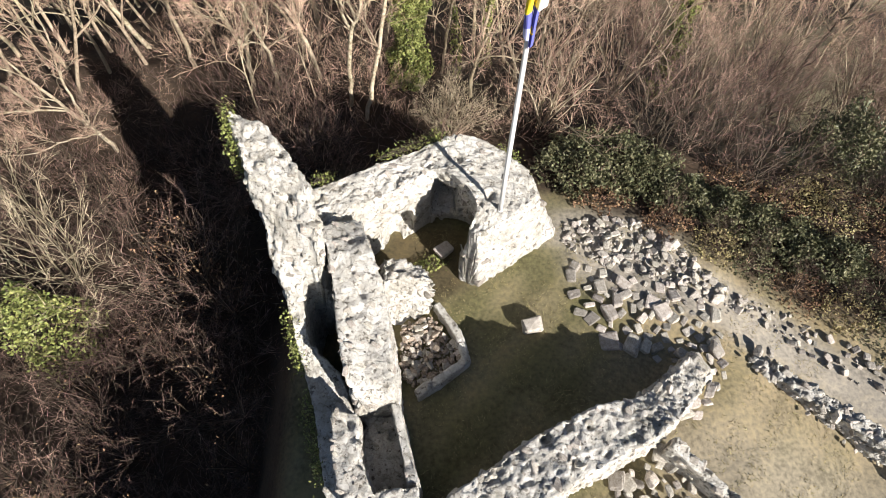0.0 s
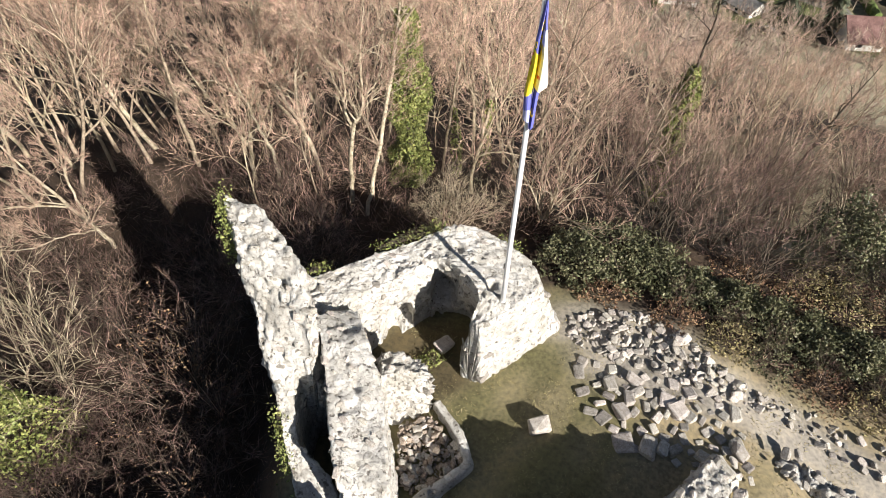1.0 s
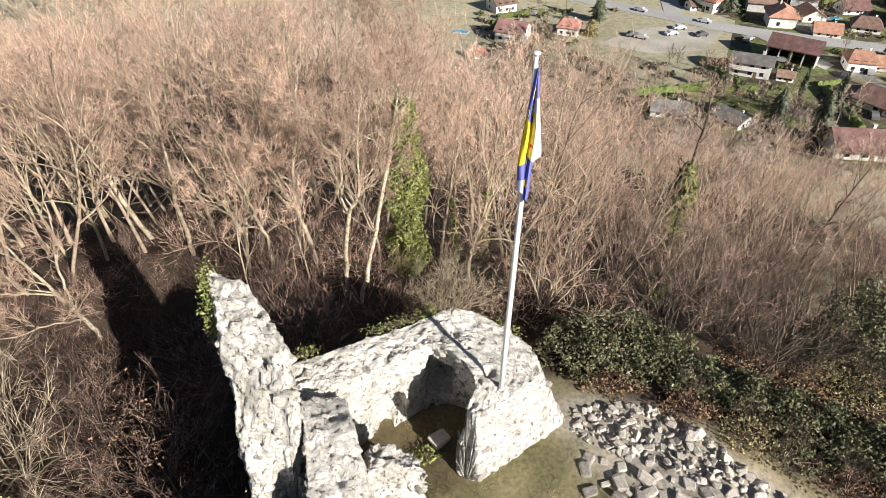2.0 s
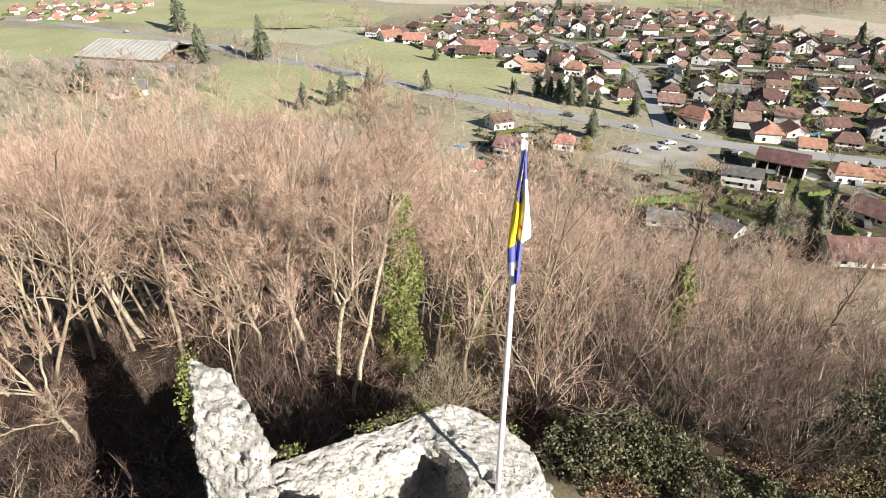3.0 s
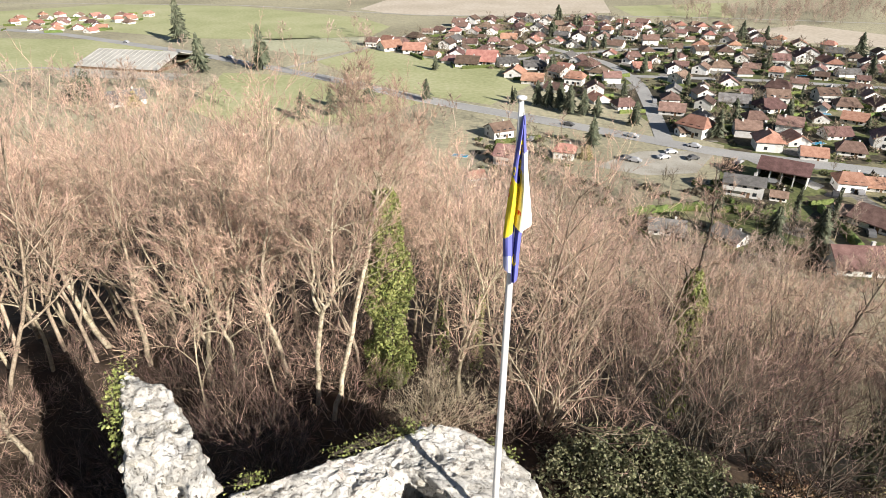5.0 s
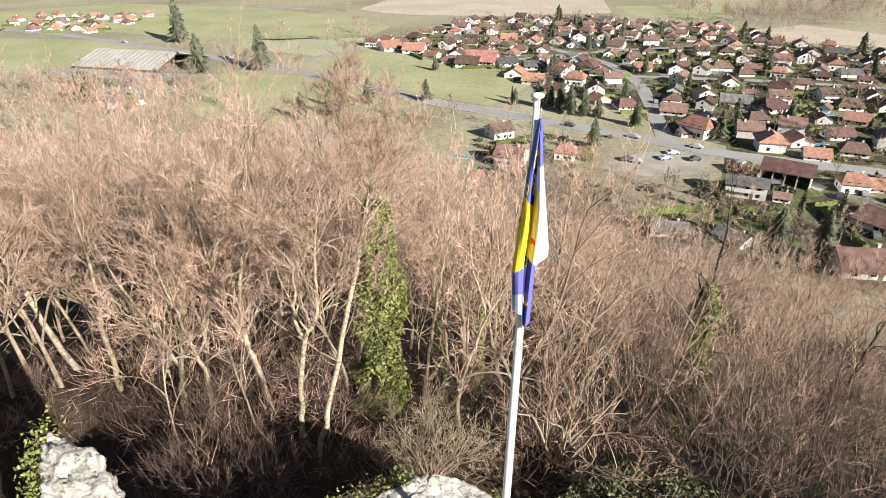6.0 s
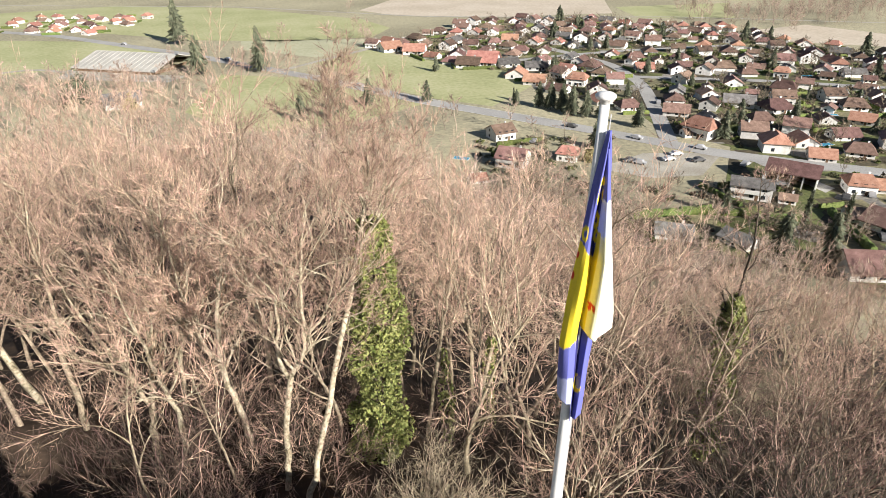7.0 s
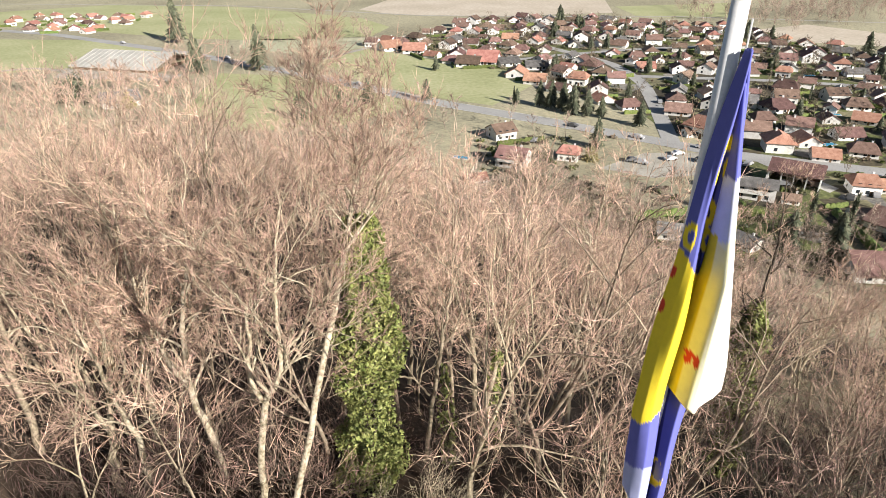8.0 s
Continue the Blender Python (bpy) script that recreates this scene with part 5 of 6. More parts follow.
def wood_mass(name, label, n, x0, x1, y0, y1, ok, seed, scale=(0.9, 1.35), dense=9, girth=0.036, stuff="wood_far", apart=0.5):
    """Far woods nobody could count, joined from simple bare trees."""
    rng = random.Random(seed)
    protos = []
    for k in range(5):
        l, f, st, tp, tr = grow(500 + k, 9.0, 0.13, (10,), twigs=dense, twig_r=girth, twig_len=(0.6, 1.7), fork=0.46, first=0.28, spread=0.95)
        V, F = tubes(l[:1], 3)
        V2, F2 = cones([q[0] for q, r in l[1:]] + st, [q[-1] for q, r in l[1:]] + tp, [0.05] * (len(l) - 1) + tr)
        protos.append((np.concatenate([V, V2]), np.concatenate([F, F2 + len(V)])))
    VV, FF, base, made, taken = [], [], 0, 0, set()
    for _ in range(n * 10):
        px, py = rng.uniform(x0, x1), rng.uniform(y0, y1)
        plot = (int(px // apart), int(py // apart))
        if plot in taken or not ok(px, py):
            continue
        taken.add(plot)
        V, F = protos[rng.randrange(5)]
        a, s = rng.uniform(0, 6.283), rng.uniform(*scale)
        R = np.array([[math.cos(a), -math.sin(a), 0], [math.sin(a), math.cos(a), 0], [0, 0, rng.uniform(0.85, 1.15)]]) * s
        VV.append(V @ R.T + np.array([px, py, gz(px, py)]))
        FF.append(F + base)
        base += len(V)
        made += 1
        if made >= n:
            break
    me = mesh_of(name, np.concatenate(VV), np.concatenate(FF), M[stuff])
    tagged(new(name, me), label, "wood", kind="stuff")


def far_slope(px, py):
    z = gz(px, py)
    return z > -57.2 and py > 42 + 0.1 * abs(px) or (abs(px) > 42 and py > 8 and z > -57.2 and px < 60)


wood_mass("far_wood", "leafless brown wood covering the hillside", 900, -170, 75, 15, 190, far_slope, 8, (0.75, 1.15), 10, 0.034, apart=3.4)


# ivy clinging to the walls
def ivy_patch(points, spread_by, count, seed, size=0.05, label="yellow-green ivy clinging to the ruined wall"):
    rng = np.random.default_rng(seed)
    P = np.array(points)
    t = rng.uniform(0, len(P) - 1, count)
    q = np.stack([np.interp(t, np.arange(len(P)), P[:, k]) for k in range(3)], 1) + rng.normal(size=(count, 3)) * np.array(spread_by)
    base = P[0]
    root = thing("ivy_patch", label, "ivy", pose(*base))
    part("foliage", mesh_of("foliage", *leaves(rng, q - base, size), M["ivy"]), M["ivy"], root)
    k = 24
    part("branchwork", mesh_of("branchwork", *cones(np.repeat(P[:1] - base, k, 0), q[:k] - base, [0.01] * k), M["dark_bark"]), M["dark_bark"], root)


ivy_patch([(-5.98, 0.0, 3.75), (-5.9, -0.45, 3.65), (-5.82, -0.8, 3.35), (-5.85, -0.7, 2.6)], (0.08, 0.12, 0.12), 620, 1)
ivy_patch([(-5.12, -2.9, 0.1), (-5.0, -3.5, -0.4), (-4.85, -4.0, -0.8)], (0.1, 0.12, 0.14), 700, 2)
ivy_patch([(-4.75, -4.7, -1.0), (-4.5, -5.6, -1.1), (-4.25, -6.5, -1.2)], (0.08, 0.14, 0.14), 620, 3)
ivy_patch([(-3.2, 1.35, 0.45), (-2.6, 1.6, 0.42), (-1.9, 1.95, 0.45), (-1.5, 2.1, 0.5)], (0.12, 0.12, 0.07), 520, 4)
ivy_patch([(-4.75, 0.35, 0.75), (-4.35, 0.6, 0.7)], (0.1, 0.1, 0.06), 160, 5)
ivy_patch([(0.1, 2.0, 0.1), (0.6, 1.7, -0.05)], (0.1, 0.1, 0.06), 150, 6, label="withered yellow growth on the wall top")
ivy_patch([(-2.0, -0.4, -2.3), (-1.7, -0.2, -2.3)], (0.2, 0.16, 0.04), 240, 7, 0.06, "green weeds on the floor inside the tower")

# dry grass in the courtyard and on the plateau
rng = np.random.default_rng(77)
gp = np.stack([rng.uniform(-2.4, 9.0, 26000), rng.uniform(-8.0, 1.0, 26000)], 1)
keep = wave(gp[:, 0], gp[:, 1], 2.1, 5) + 0.5 * wave(gp[:, 0], gp[:, 1], 6.3, 1) > -0.05
gp = gp[keep][:11000]
start = np.stack([gp[:, 0], gp[:, 1], ground_z(gp[:, 0], gp[:, 1]) - 0.01], 1)
tip_at = start + np.stack([rng.normal(0, 0.05, len(gp)), rng.normal(0, 0.05, len(gp)), rng.uniform(0.015, 0.07, len(gp))], 1)
tagged(new("dry_grass", mesh_of("dry_grass", *cones(start, tip_at, np.full(len(gp), 0.008)), M["grass"])), "tufts of dry winter grass in the courtyard", "grass", kind="stuff")

import itertools

# ---- the valley: fields, roads, village ----
def sheet(name, poly, material, label, category, lift):
    bm = bmesh.new()
    f = bm.faces.new([bm.verts.new((px, py, gz(px, py) + lift)) for px, py in poly])
    if f.normal.z < 0:
        f.normal_flip()
    bmesh.ops.triangulate(bm, faces=[f])
    me = bpy.data.meshes.new(name)
    bm.to_mesh(me)
    bm.free()
    me.materials.append(material)
    return tagged(new(name, me), label, category, kind="structure")


def strip(name, pts, width, material, label, lift, category="road"):
    P = np.array(pts, float)
    n = max(2, int(np.linalg.norm(np.diff(P, axis=0), axis=1).sum() / 6))
    s = np.concatenate([[0], np.cumsum(np.linalg.norm(np.diff(P, axis=0), axis=1))])
    t = np.linspace(0, s[-1], n)
    Q = np.stack([np.interp(t, s, P[:, 0]), np.interp(t, s, P[:, 1])], 1)
    for _ in range(3):
        Q[1:-1] = (Q[:-2] + 2 * Q[1:-1] + Q[2:]) / 4
    d = np.gradient(Q, axis=0)
    d /= np.linalg.norm(d, axis=1)[:, None]
    nrm = np.stack([-d[:, 1], d[:, 0]], 1) * width / 2
    V = [(*(q + s_ * k), gz(*(q + s_ * k)) + lift) for q, k in zip(Q, nrm) for s_ in (-1, 1)]
    F = [(2 * i, 2 * i + 1, 2 * i + 3, 2 * i + 2) for i in range(len(Q) - 1)]
    return tagged(new(name, mesh_of(name, V, [f[::-1] for f in F], material)), label, category, kind="structure")


sheet("meadow_1", [(-70, 337), (-45, 374), (1, 334), (32, 312), (40, 282), (19, 246.5), (-7, 261), (-40, 290)], M["meadow"], "bright green winter meadow beside the village", "field", 0.06)
sheet("meadow_2", [(-112, 309), (-64, 300), (-7, 253), (-40, 218), (-75, 212), (-105, 240)], M["meadow"], "green meadow crossed by long tree shadows", "field", 0.06)
sheet("meadow_3", [(-420, 520), (-302, 600), (-182, 580), (-65, 506), (-39, 460), (-48, 420), (-105, 405), (-165, 412), (-253, 448), (-330, 470)], M["meadow"], "wide flat green valley meadow", "field", 0.06)
sheet("meadow_4", [(-131, 408), (-49, 415), (-45, 384), (-73, 352), (-122, 378)], M["pale_meadow"], "pale frosted meadow strip", "field", 0.06)
sheet("meadow_5", [(-320, 415), (-232, 408), (-150, 362), (-160, 335), (-200, 320), (-240, 300), (-330, 330)], M["meadow"], "green meadow beside a farm lane", "field", 0.06)
sheet("stubble_1", [(-73, 560), (-36, 700), (165, 700), (138, 533), (29, 512), (-40, 525)], M["stubble"], "tan ploughed stubble field", "field", 0.06)
sheet("stubble_2", [(179, 425), (261, 465), (300, 412), (275, 372), (222, 392)], M["stubble"], "brown ploughed field by the river wood", "field", 0.06)
sheet("meadow_6", [(150, 575), (260, 600), (225, 500), (152, 506)], M["meadow"], "small green meadow beyond the houses", "field", 0.06)
sheet("yard_1", [(46, 174), (64, 188), (90, 188), (76, 168), (60, 166)], M["gravel"], "pale gravel parking ground beside the road", "parking", 0.07)
sheet("yard_2", [(-196, 322), (-190, 300), (-132, 292), (-128, 306)], M["gravel"], "pale gravel yard before the long hall", "yard", 0.07)

strip("road_1", [(-420, 480), (-328, 455), (-262, 431), (-147, 361.5), (-64, 301), (-7, 253), (16.5, 238), (45, 219), (63.5, 206), (91.7, 185.4), (130, 170), (170, 150)], 8, M["asphalt"], "grey asphalt main road through the valley", 0.1)
strip("road_2", [(-84, 318), (-45.2, 379), (-20, 430)], 3.5, M["gravel"], "pale farm lane along the meadow", 0.09)
strip("road_3", [(76, 198), (84, 240), (91.4, 284.6), (88, 330), (60, 380)], 6, M["asphalt"], "village street leaving the crossroads", 0.11)
strip("road_4", [(98, 182), (106, 158), (112, 146), (104, 118), (100, 100)], 5, M["asphalt"], "narrow lane between village houses", 0.12)
strip("road_5", [(88, 300), (150, 290), (230, 265), (300, 240)], 5.5, M["asphalt"], "village street between garden hedges", 0.115)
strip("road_6", [(20, 330), (60, 352), (110, 370), (180, 385)], 5, M["asphalt"], "village street between houses", 0.12)
strip("road_7", [(-240, 300), (-215, 325), (-196, 316), (-150, 300)], 4, M["gravel"], "pale gravel farm track", 0.1)
strip("road_8", [(-420, 610), (-182, 588), (-20, 520), (60, 512), (180, 510), (330, 470)], 4, M["gravel"], "distant pale road across the plain", 0.1)
strip("verge_1", [(-64, 306.5), (-7, 258.5), (16.5, 243), (45, 224.5)], 0.35, M["paint"], "white edge line of the main road", 0.13)
strip("verge_2", [(-64, 297), (-7, 248.6), (16.5, 233), (45, 213.6)], 0.35, M["paint"], "white edge line of the main road", 0.13)


def house(L, W, H, rise, roof, wall_label, storeys=1, hip=0.0, eave=0.9, balcony=False):
    """A rendered house: wall, roof, chimney, doors and windows, ridge along x."""
    root = thing("house", wall_label, "house", PARK)
    bm = bmesh.new()
    a, b = L / 2, W / 2
    k = hip * a
    pts = [(-a, -b, -1), (a, -b, -1), (a, b, -1), (-a, b, -1), (-a, -b, H), (a, -b, H), (a, b, H), (-a, b, H)]
    v = [bm.verts.new(p) for p in pts]
    for f in ((0, 1, 5, 4), (2, 3, 7, 6)):
        bm.faces.new([v[i] for i in f])
    if hip:
        bm.faces.new([v[i] for i in (1, 2, 6, 5)])
        bm.faces.new([v[i] for i in (3, 0, 4, 7)])
        bm.faces.new([v[i] for i in (4, 5, 6, 7)])
    else:
        g0, g1 = bm.verts.new((-a, 0, H + rise - 0.12)), bm.verts.new((a, 0, H + rise - 0.12))
        bm.faces.new([v[1], v[2], v[6], g1, v[5]])
        bm.faces.new([v[3], v[0], v[4], g0, v[7]])
    part("wall", bm, M["render_wall"], root)
    bm = bmesh.new()
    s = rise / b
    ex, ey, ez = a + (0.5 if not hip else eave), b + eave, H - eave * s
    rings = []
    for dz in (0.0, 0.28):
        rings.append([bm.verts.new(p) for p in ((-ex, -ey, ez + dz), (ex, -ey, ez + dz), (ex, ey, ez + dz), (-ex, ey, ez + dz), (-ex + k, 0, H + rise + dz), (ex - k, 0, H + rise + dz))])
    lo, up = rings
    for q, turn in ((up, 1), (lo, -1)):
        for f in ((0, 1, 5, 4), (2, 3, 4, 5), (1, 2, 5), (3, 0, 4)):
            if len(f) == 3 and not hip:
                continue
            bm.faces.new([q[i] for i in f][::turn])
    for i, j in ((0, 1), (2, 3)):
        bm.faces.new((lo[i], lo[j], up[j], up[i]))
    if hip:
        for i, j in ((1, 2), (3, 0)):
            bm.faces.new((lo[i], lo[j], up[j], up[i]))
    else:
        for i, j in ((1, 5), (5, 2), (3, 4), (4, 0)):
            bm.faces.new((lo[i], lo[j], up[j], up[i]))
    rf = part("roof", bm, roof, root)
    cz = H + rise * 0.7
    part("chimney", boxes((a * 0.4, 0.6, cz - 0.6, a * 0.4 + 0.7, 1.2, cz + 1.5), (a * 0.4 - 0.08, 0.52, cz + 1.5, a * 0.4 + 0.78, 1.28, cz + 1.62)), M["render_wall"], rf)
    def window(x, y, z, w, h, face):
        if face in "ns":
            e = -1 if face == "s" else 1
            part("window", boxes((x - w / 2, min(y, y + e * 0.05), z, x + w / 2, max(y, y + e * 0.05), z + h)), M["glass"], root)
        else:
            e = -1 if face == "w" else 1
            part("window", boxes((min(x, x + e * 0.05), y - w / 2, z, max(x, x + e * 0.05), y + w / 2, z + h)), M["glass"], root)
    for st in range(storeys):
        z = 0.9 + st * 2.7
        for x in (-a * 0.6, a * 0.05, a * 0.6):
            window(x, -b, z, 1.3, 1.3, "s")
        window(a, -b * 0.4, z, 1.2, 1.3, "e")
        window(-a, b * 0.3, z, 1.2, 1.3, "w")
    part("door", boxes((a * 0.3 - 0.5, -b - 0.06, -0.2, a * 0.3 + 0.5, -b, 1.95)), M["timber"], root)
    if balcony:
        part("balcony", boxes((-a * 0.8, -b - 1.3, 2.55, a * 0.5, -b, 2.7), (-a * 0.8, -b - 1.3, 2.7, a * 0.5, -b - 1.2, 3.6)), M["frame"], root)
    return root


HOUSES = [
    house(12, 9.5, 2.5, 2.7, M["roof"], "low rendered house with a brown tiled gable roof", 1),
    house(11, 10, 4.2, 2.7, M["roof"], "two-storey pale house with a brown tiled roof", 2, balcony=True),
    house(12, 10.5, 2.5, 2.9, M["red_roof"], "low pale house with an orange tiled roof", 1),
    house(11, 10.5, 2.6, 2.9, M["roof"], "cream house with a hipped brown roof", 1, hip=0.55),
    house(10, 9.5, 4.4, 2.6, M["red_roof"], "two-storey white house with an orange hipped roof", 2, hip=0.5),
    house(13, 9, 2.6, 2.4, M["grey_roof"], "low house with a weathered grey roof", 1),
    house(7, 6, 2.6, 1.6, M["roof"], "small outbuilding with a brown tiled roof", 1),
]
rv = random.Random(21)
settled = set()


def settle(proto, px, py, turn, scale=1.0, dz=0.0, group="village houses", label=""):
    m = pose(px, py, gz(px, py) + dz, 0, 0, turn)
    if proto.name in settled:
        ob = copy_thing(proto, m)
    else:
        settled.add(proto.name)
        ob = proto
        ob.matrix_basis = m
    ob.scale = (scale, scale, scale)
    return tagged(ob, label, group=group)


ROADS = [[(-64, 301), (-7, 253), (45, 219), (91.7, 185.4), (130, 170), (170, 150)], [(76, 198), (84, 240), (91.4, 284.6), (88, 330), (60, 380)], [(88, 300), (150, 290), (230, 265)], [(98, 182), (106, 158), (112, 146), (104, 118), (100, 100)], [(20, 330), (60, 352), (110, 370), (180, 385)]]


def off_road(px, py, gap):
    for r in ROADS:
        for (x0, y0), (x1, y1) in zip(r, r[1:]):
            dx, dy = x1 - x0, y1 - y0
            t = max(0, min(1, ((px - x0) * dx + (py - y0) * dy) / (dx * dx + dy * dy)))
            if math.hypot(px - x0 - t * dx, py - y0 - t * dy) < gap:
                return False
    return True


homes = [(99, 162), (83, 152.5), (91, 148)]
for px, py, kind, turn, sc in ((19, 205, 1, 25, 0.72), (20.5, 178, 1, -25, 0.8), (38.5, 183, 4, -20, 0.62), (8.6, 164, 2, 15, 0.45), (89.5, 206.5, 4, -50, 0.95), (85, 206, 6, 10, 0.7), (118.5, 182, 2, -20, 0.65), (133, 186, 3, -25, 0.72), (114.5, 155.5, 4, -15, 0.72), (122, 156, 2, -15, 0.62), (104, 137, 0, -20, 0.62), (108, 131, 0, -58, 0.9), (90, 110.5, 0, -6, 1.0), (68, 124, 5, -60, 0.6), (54, 128.5, 5, -15, 0.65), (90, 234, 0, -20, 0.8), (20, 329.4, 2, -15, 1.3), (12.4, 324.7, 0, -15, 1.0), (-32.5, 371.5, 2, 30, 1.0), (-17.3, 362.9, 2, -10, 1.0), (119.5, 246.3, 5, -20, 0.9), (130, 237.7, 3, 10, 0.9)):
    homes.append((px, py))
    settle(HOUSES[kind], px, py, turn, sc)
village = [(-46, 385), (-10, 428), (28, 491), (121, 500), (150, 470), (194, 455), (210, 400), (247, 345), (285, 320), (210, 215), (150, 180), (121, 184), (95, 194), (78, 213), (76, 232), (63, 253), (42, 273), (30, 315), (4, 325), (-22, 361)]
for _ in range(9000):
    px, py = rv.uniform(-50, 290), rv.uniform(170, 500)
    if inside((px, py), village) and off_road(px, py, 9) and all((px - q[0]) ** 2 + (py - q[1]) ** 2 > 12.6 ** 2 for q in homes):
        homes.append((px, py))
        settle(HOUSES[rv.choice((0, 0, 1, 1, 2, 2, 3, 3, 3, 4, 5, 6))], px, py, -20 + rv.choice((0, 90, 90, 180, 270)) + rv.gauss(0, 14), rv.uniform(0.62, 0.86))
for _ in range(400):
    px, py = rv.uniform(-330, -235), rv.uniform(430, 520)
    if py > 430 - 0.2 * (px + 235) and all((px - q[0]) ** 2 + (py - q[1]) ** 2 > 13 ** 2 for q in homes) and len(homes) < 290:
        homes.append((px, py))
        settle(HOUSES[rv.choice((0, 2, 3, 4))], px, py, rv.uniform(0, 360), 0.62)

# the big open barn, the grey house before it and the long hall
barn = thing("barn", "large open-fronted barn with a red-brown tiled roof", "barn", pose(99, 162, gz(99, 162), 0, 0, -34))
barn.scale = (0.88, 0.88, 0.88)
bm = bmesh.new()
for sy in (-1, 1):
    q = [bm.verts.new(p) for p in ((-8, sy * 5.6, 4.4), (8, sy * 5.6, 4.4), (8, 0, 7.2), (-8, 0, 7.2), (-8, sy * 5.6, 4.7), (8, sy * 5.6, 4.7), (8, 0, 7.5), (-8, 0, 7.5))]
    for f in ((0, 3, 2, 1), (4, 5, 6, 7), (0, 1, 5, 4), (1, 2, 6, 5), (3, 0, 4, 7)):
        bm.faces.new([q[i] for i in f])
bmesh.ops.recalc_face_normals(bm, faces=bm.faces)
part("roof", bm, M["roof"], barn)
for x0, x1 in ((7.2, 7.6), (-7.6, -7.2)):
    bm = bmesh.new()
    q = [[bm.verts.new((xx, yy, zz)) for yy, zz in ((-5, -1), (5, -1), (5, 4.6), (0, 7.15), (-5, 4.6))] for xx in (x0, x1)]
    bm.faces.new(q[0][::-1])
    bm.faces.new(q[1])
    for i in range(5):
        bm.faces.new((q[0][i], q[0][(i + 1) % 5], q[1][(i + 1) % 5], q[1][i]))
    part("gable_wall", bm, M["render_wall"], barn)
part("back_wall", boxes((-7.2, 4.7, -1, 7.2, 5.0, 4.6)), M["timber"], barn)
for xx in (-3.6, 0, 3.6):
    part("post", boxes((xx - 0.2, -5.0, -1, xx + 0.2, -4.6, 4.5)), M["frame"], barn)
grey = house(13, 8, 5.0, 1.6, M["grey_roof"], "two-storey grey-roofed house beside the barn", 2, eave=0.9, balcony=True)
settle(grey, 83, 152.5, -24, 0.8, group="barn yard")
settle(HOUSES[6], 91, 148, -24, 0.6)
hall = thing("long_hall", "very wide low hall with a ribbed pale grey roof", "hall", pose(-164, 333, gz(-164, 333), 0, 0, -14))
bm = bmesh.new()
for sy in (-1, 1):
    q = [bm.verts.new(p) for p in ((-25, sy * 20, 1.4), (25, sy * 20, 1.4), (25, 0, 6.5), (-25, 0, 6.5), (-25, sy * 20, 1.7), (25, sy * 20, 1.7), (25, 0, 6.8), (-25, 0, 6.8))]
    for f in ((0, 3, 2, 1), (4, 5, 6, 7), (0, 1, 5, 4), (1, 2, 6, 5), (3, 0, 4, 7)):
        bm.faces.new([q[i] for i in f])
bmesh.ops.recalc_face_normals(bm, faces=bm.faces)
hr = part("roof", bm, M["pale_roof"], hall)
for k in range(16):
    xx = -24 + k * 3.2
    for sy in (-1, 1):
        bm = bmesh.new()
        q = [bm.verts.new(p) for p in ((xx, sy * 20, 1.7), (xx + 0.25, sy * 20, 1.7), (xx + 0.25, 0, 6.8), (xx, 0, 6.8), (xx, sy * 20, 1.86), (xx + 0.25, sy * 20, 1.86), (xx + 0.25, 0, 6.96), (xx, 0, 6.96))]
        for f in ((4, 5, 6, 7), (0, 1, 5, 4), (1, 2, 6, 5), (3, 0, 4, 7)):
            bm.faces.new([q[i] for i in f])
        bmesh.ops.recalc_face_normals(bm, faces=bm.faces)
        part("rib", bm, M["pale_roof"], hr)
part("wall", boxes((-24.5, -19.5, -1, 24.5, -19.2, 1.4), (-24.5, 19.2, -1, 24.5, 19.5, 1.4), (-24.5, -19.2, -1, -24.2, 19.2, 1.6), (24.2, -19.2, -1, 24.5, 19.2, 1.6)), M["timber"], hall)
settle(HOUSES[5], -134, 250, 30, 1.1, label="grey-gabled house among the trees at the wood's edge")
pool = thing("swimming_pool", "small blue garden swimming pool", "pool", pose(4.6, 184, gz(4.6, 184), 0, 0, -20))
pool.scale = (0.65, 0.65, 0.65)
part("basin", boxes((-4.2, -2.2, -0.8, 4.2, 2.2, 0.1)), M["frame"], pool)
part("water", boxes((-3.8, -1.8, 0.0, 3.8, 1.8, 0.14)), M["water"], pool)


leafy_bush("golden_willow", "golden yellow weeping garden tree", (45, 181), (2.2, 2.2, 4.6), 900, M["grass"], 0.5, 91, category="tree")


leafy_bush("cedar", "broad flat-topped dark green cedar at the wood's edge", (-155, 256), (7.5, 6.5, 11), 1500, M["needle"], 1.1, 92, category="tree")
leafy_bush("golden_tree", "golden yellow garden tree beside the gabled house", (-129, 245), (3.0, 3.0, 6.0), 700, M["grass"], 0.7, 93, category="tree")
for px, py, k, turn in ((128, 196, 0.6, 20), (150, 232, 0.55, -15), (108, 262, 0.5, 70), (66, 300, 0.5, 10), (176, 300, 0.6, 0), (139, 322, 0.5, 80), (40, 400, 0.6, -10)):
    other = copy_thing(pool, pose(px, py, gz(px, py) + 0.05, 0, 0, turn))
    other.scale = (k, k, k)


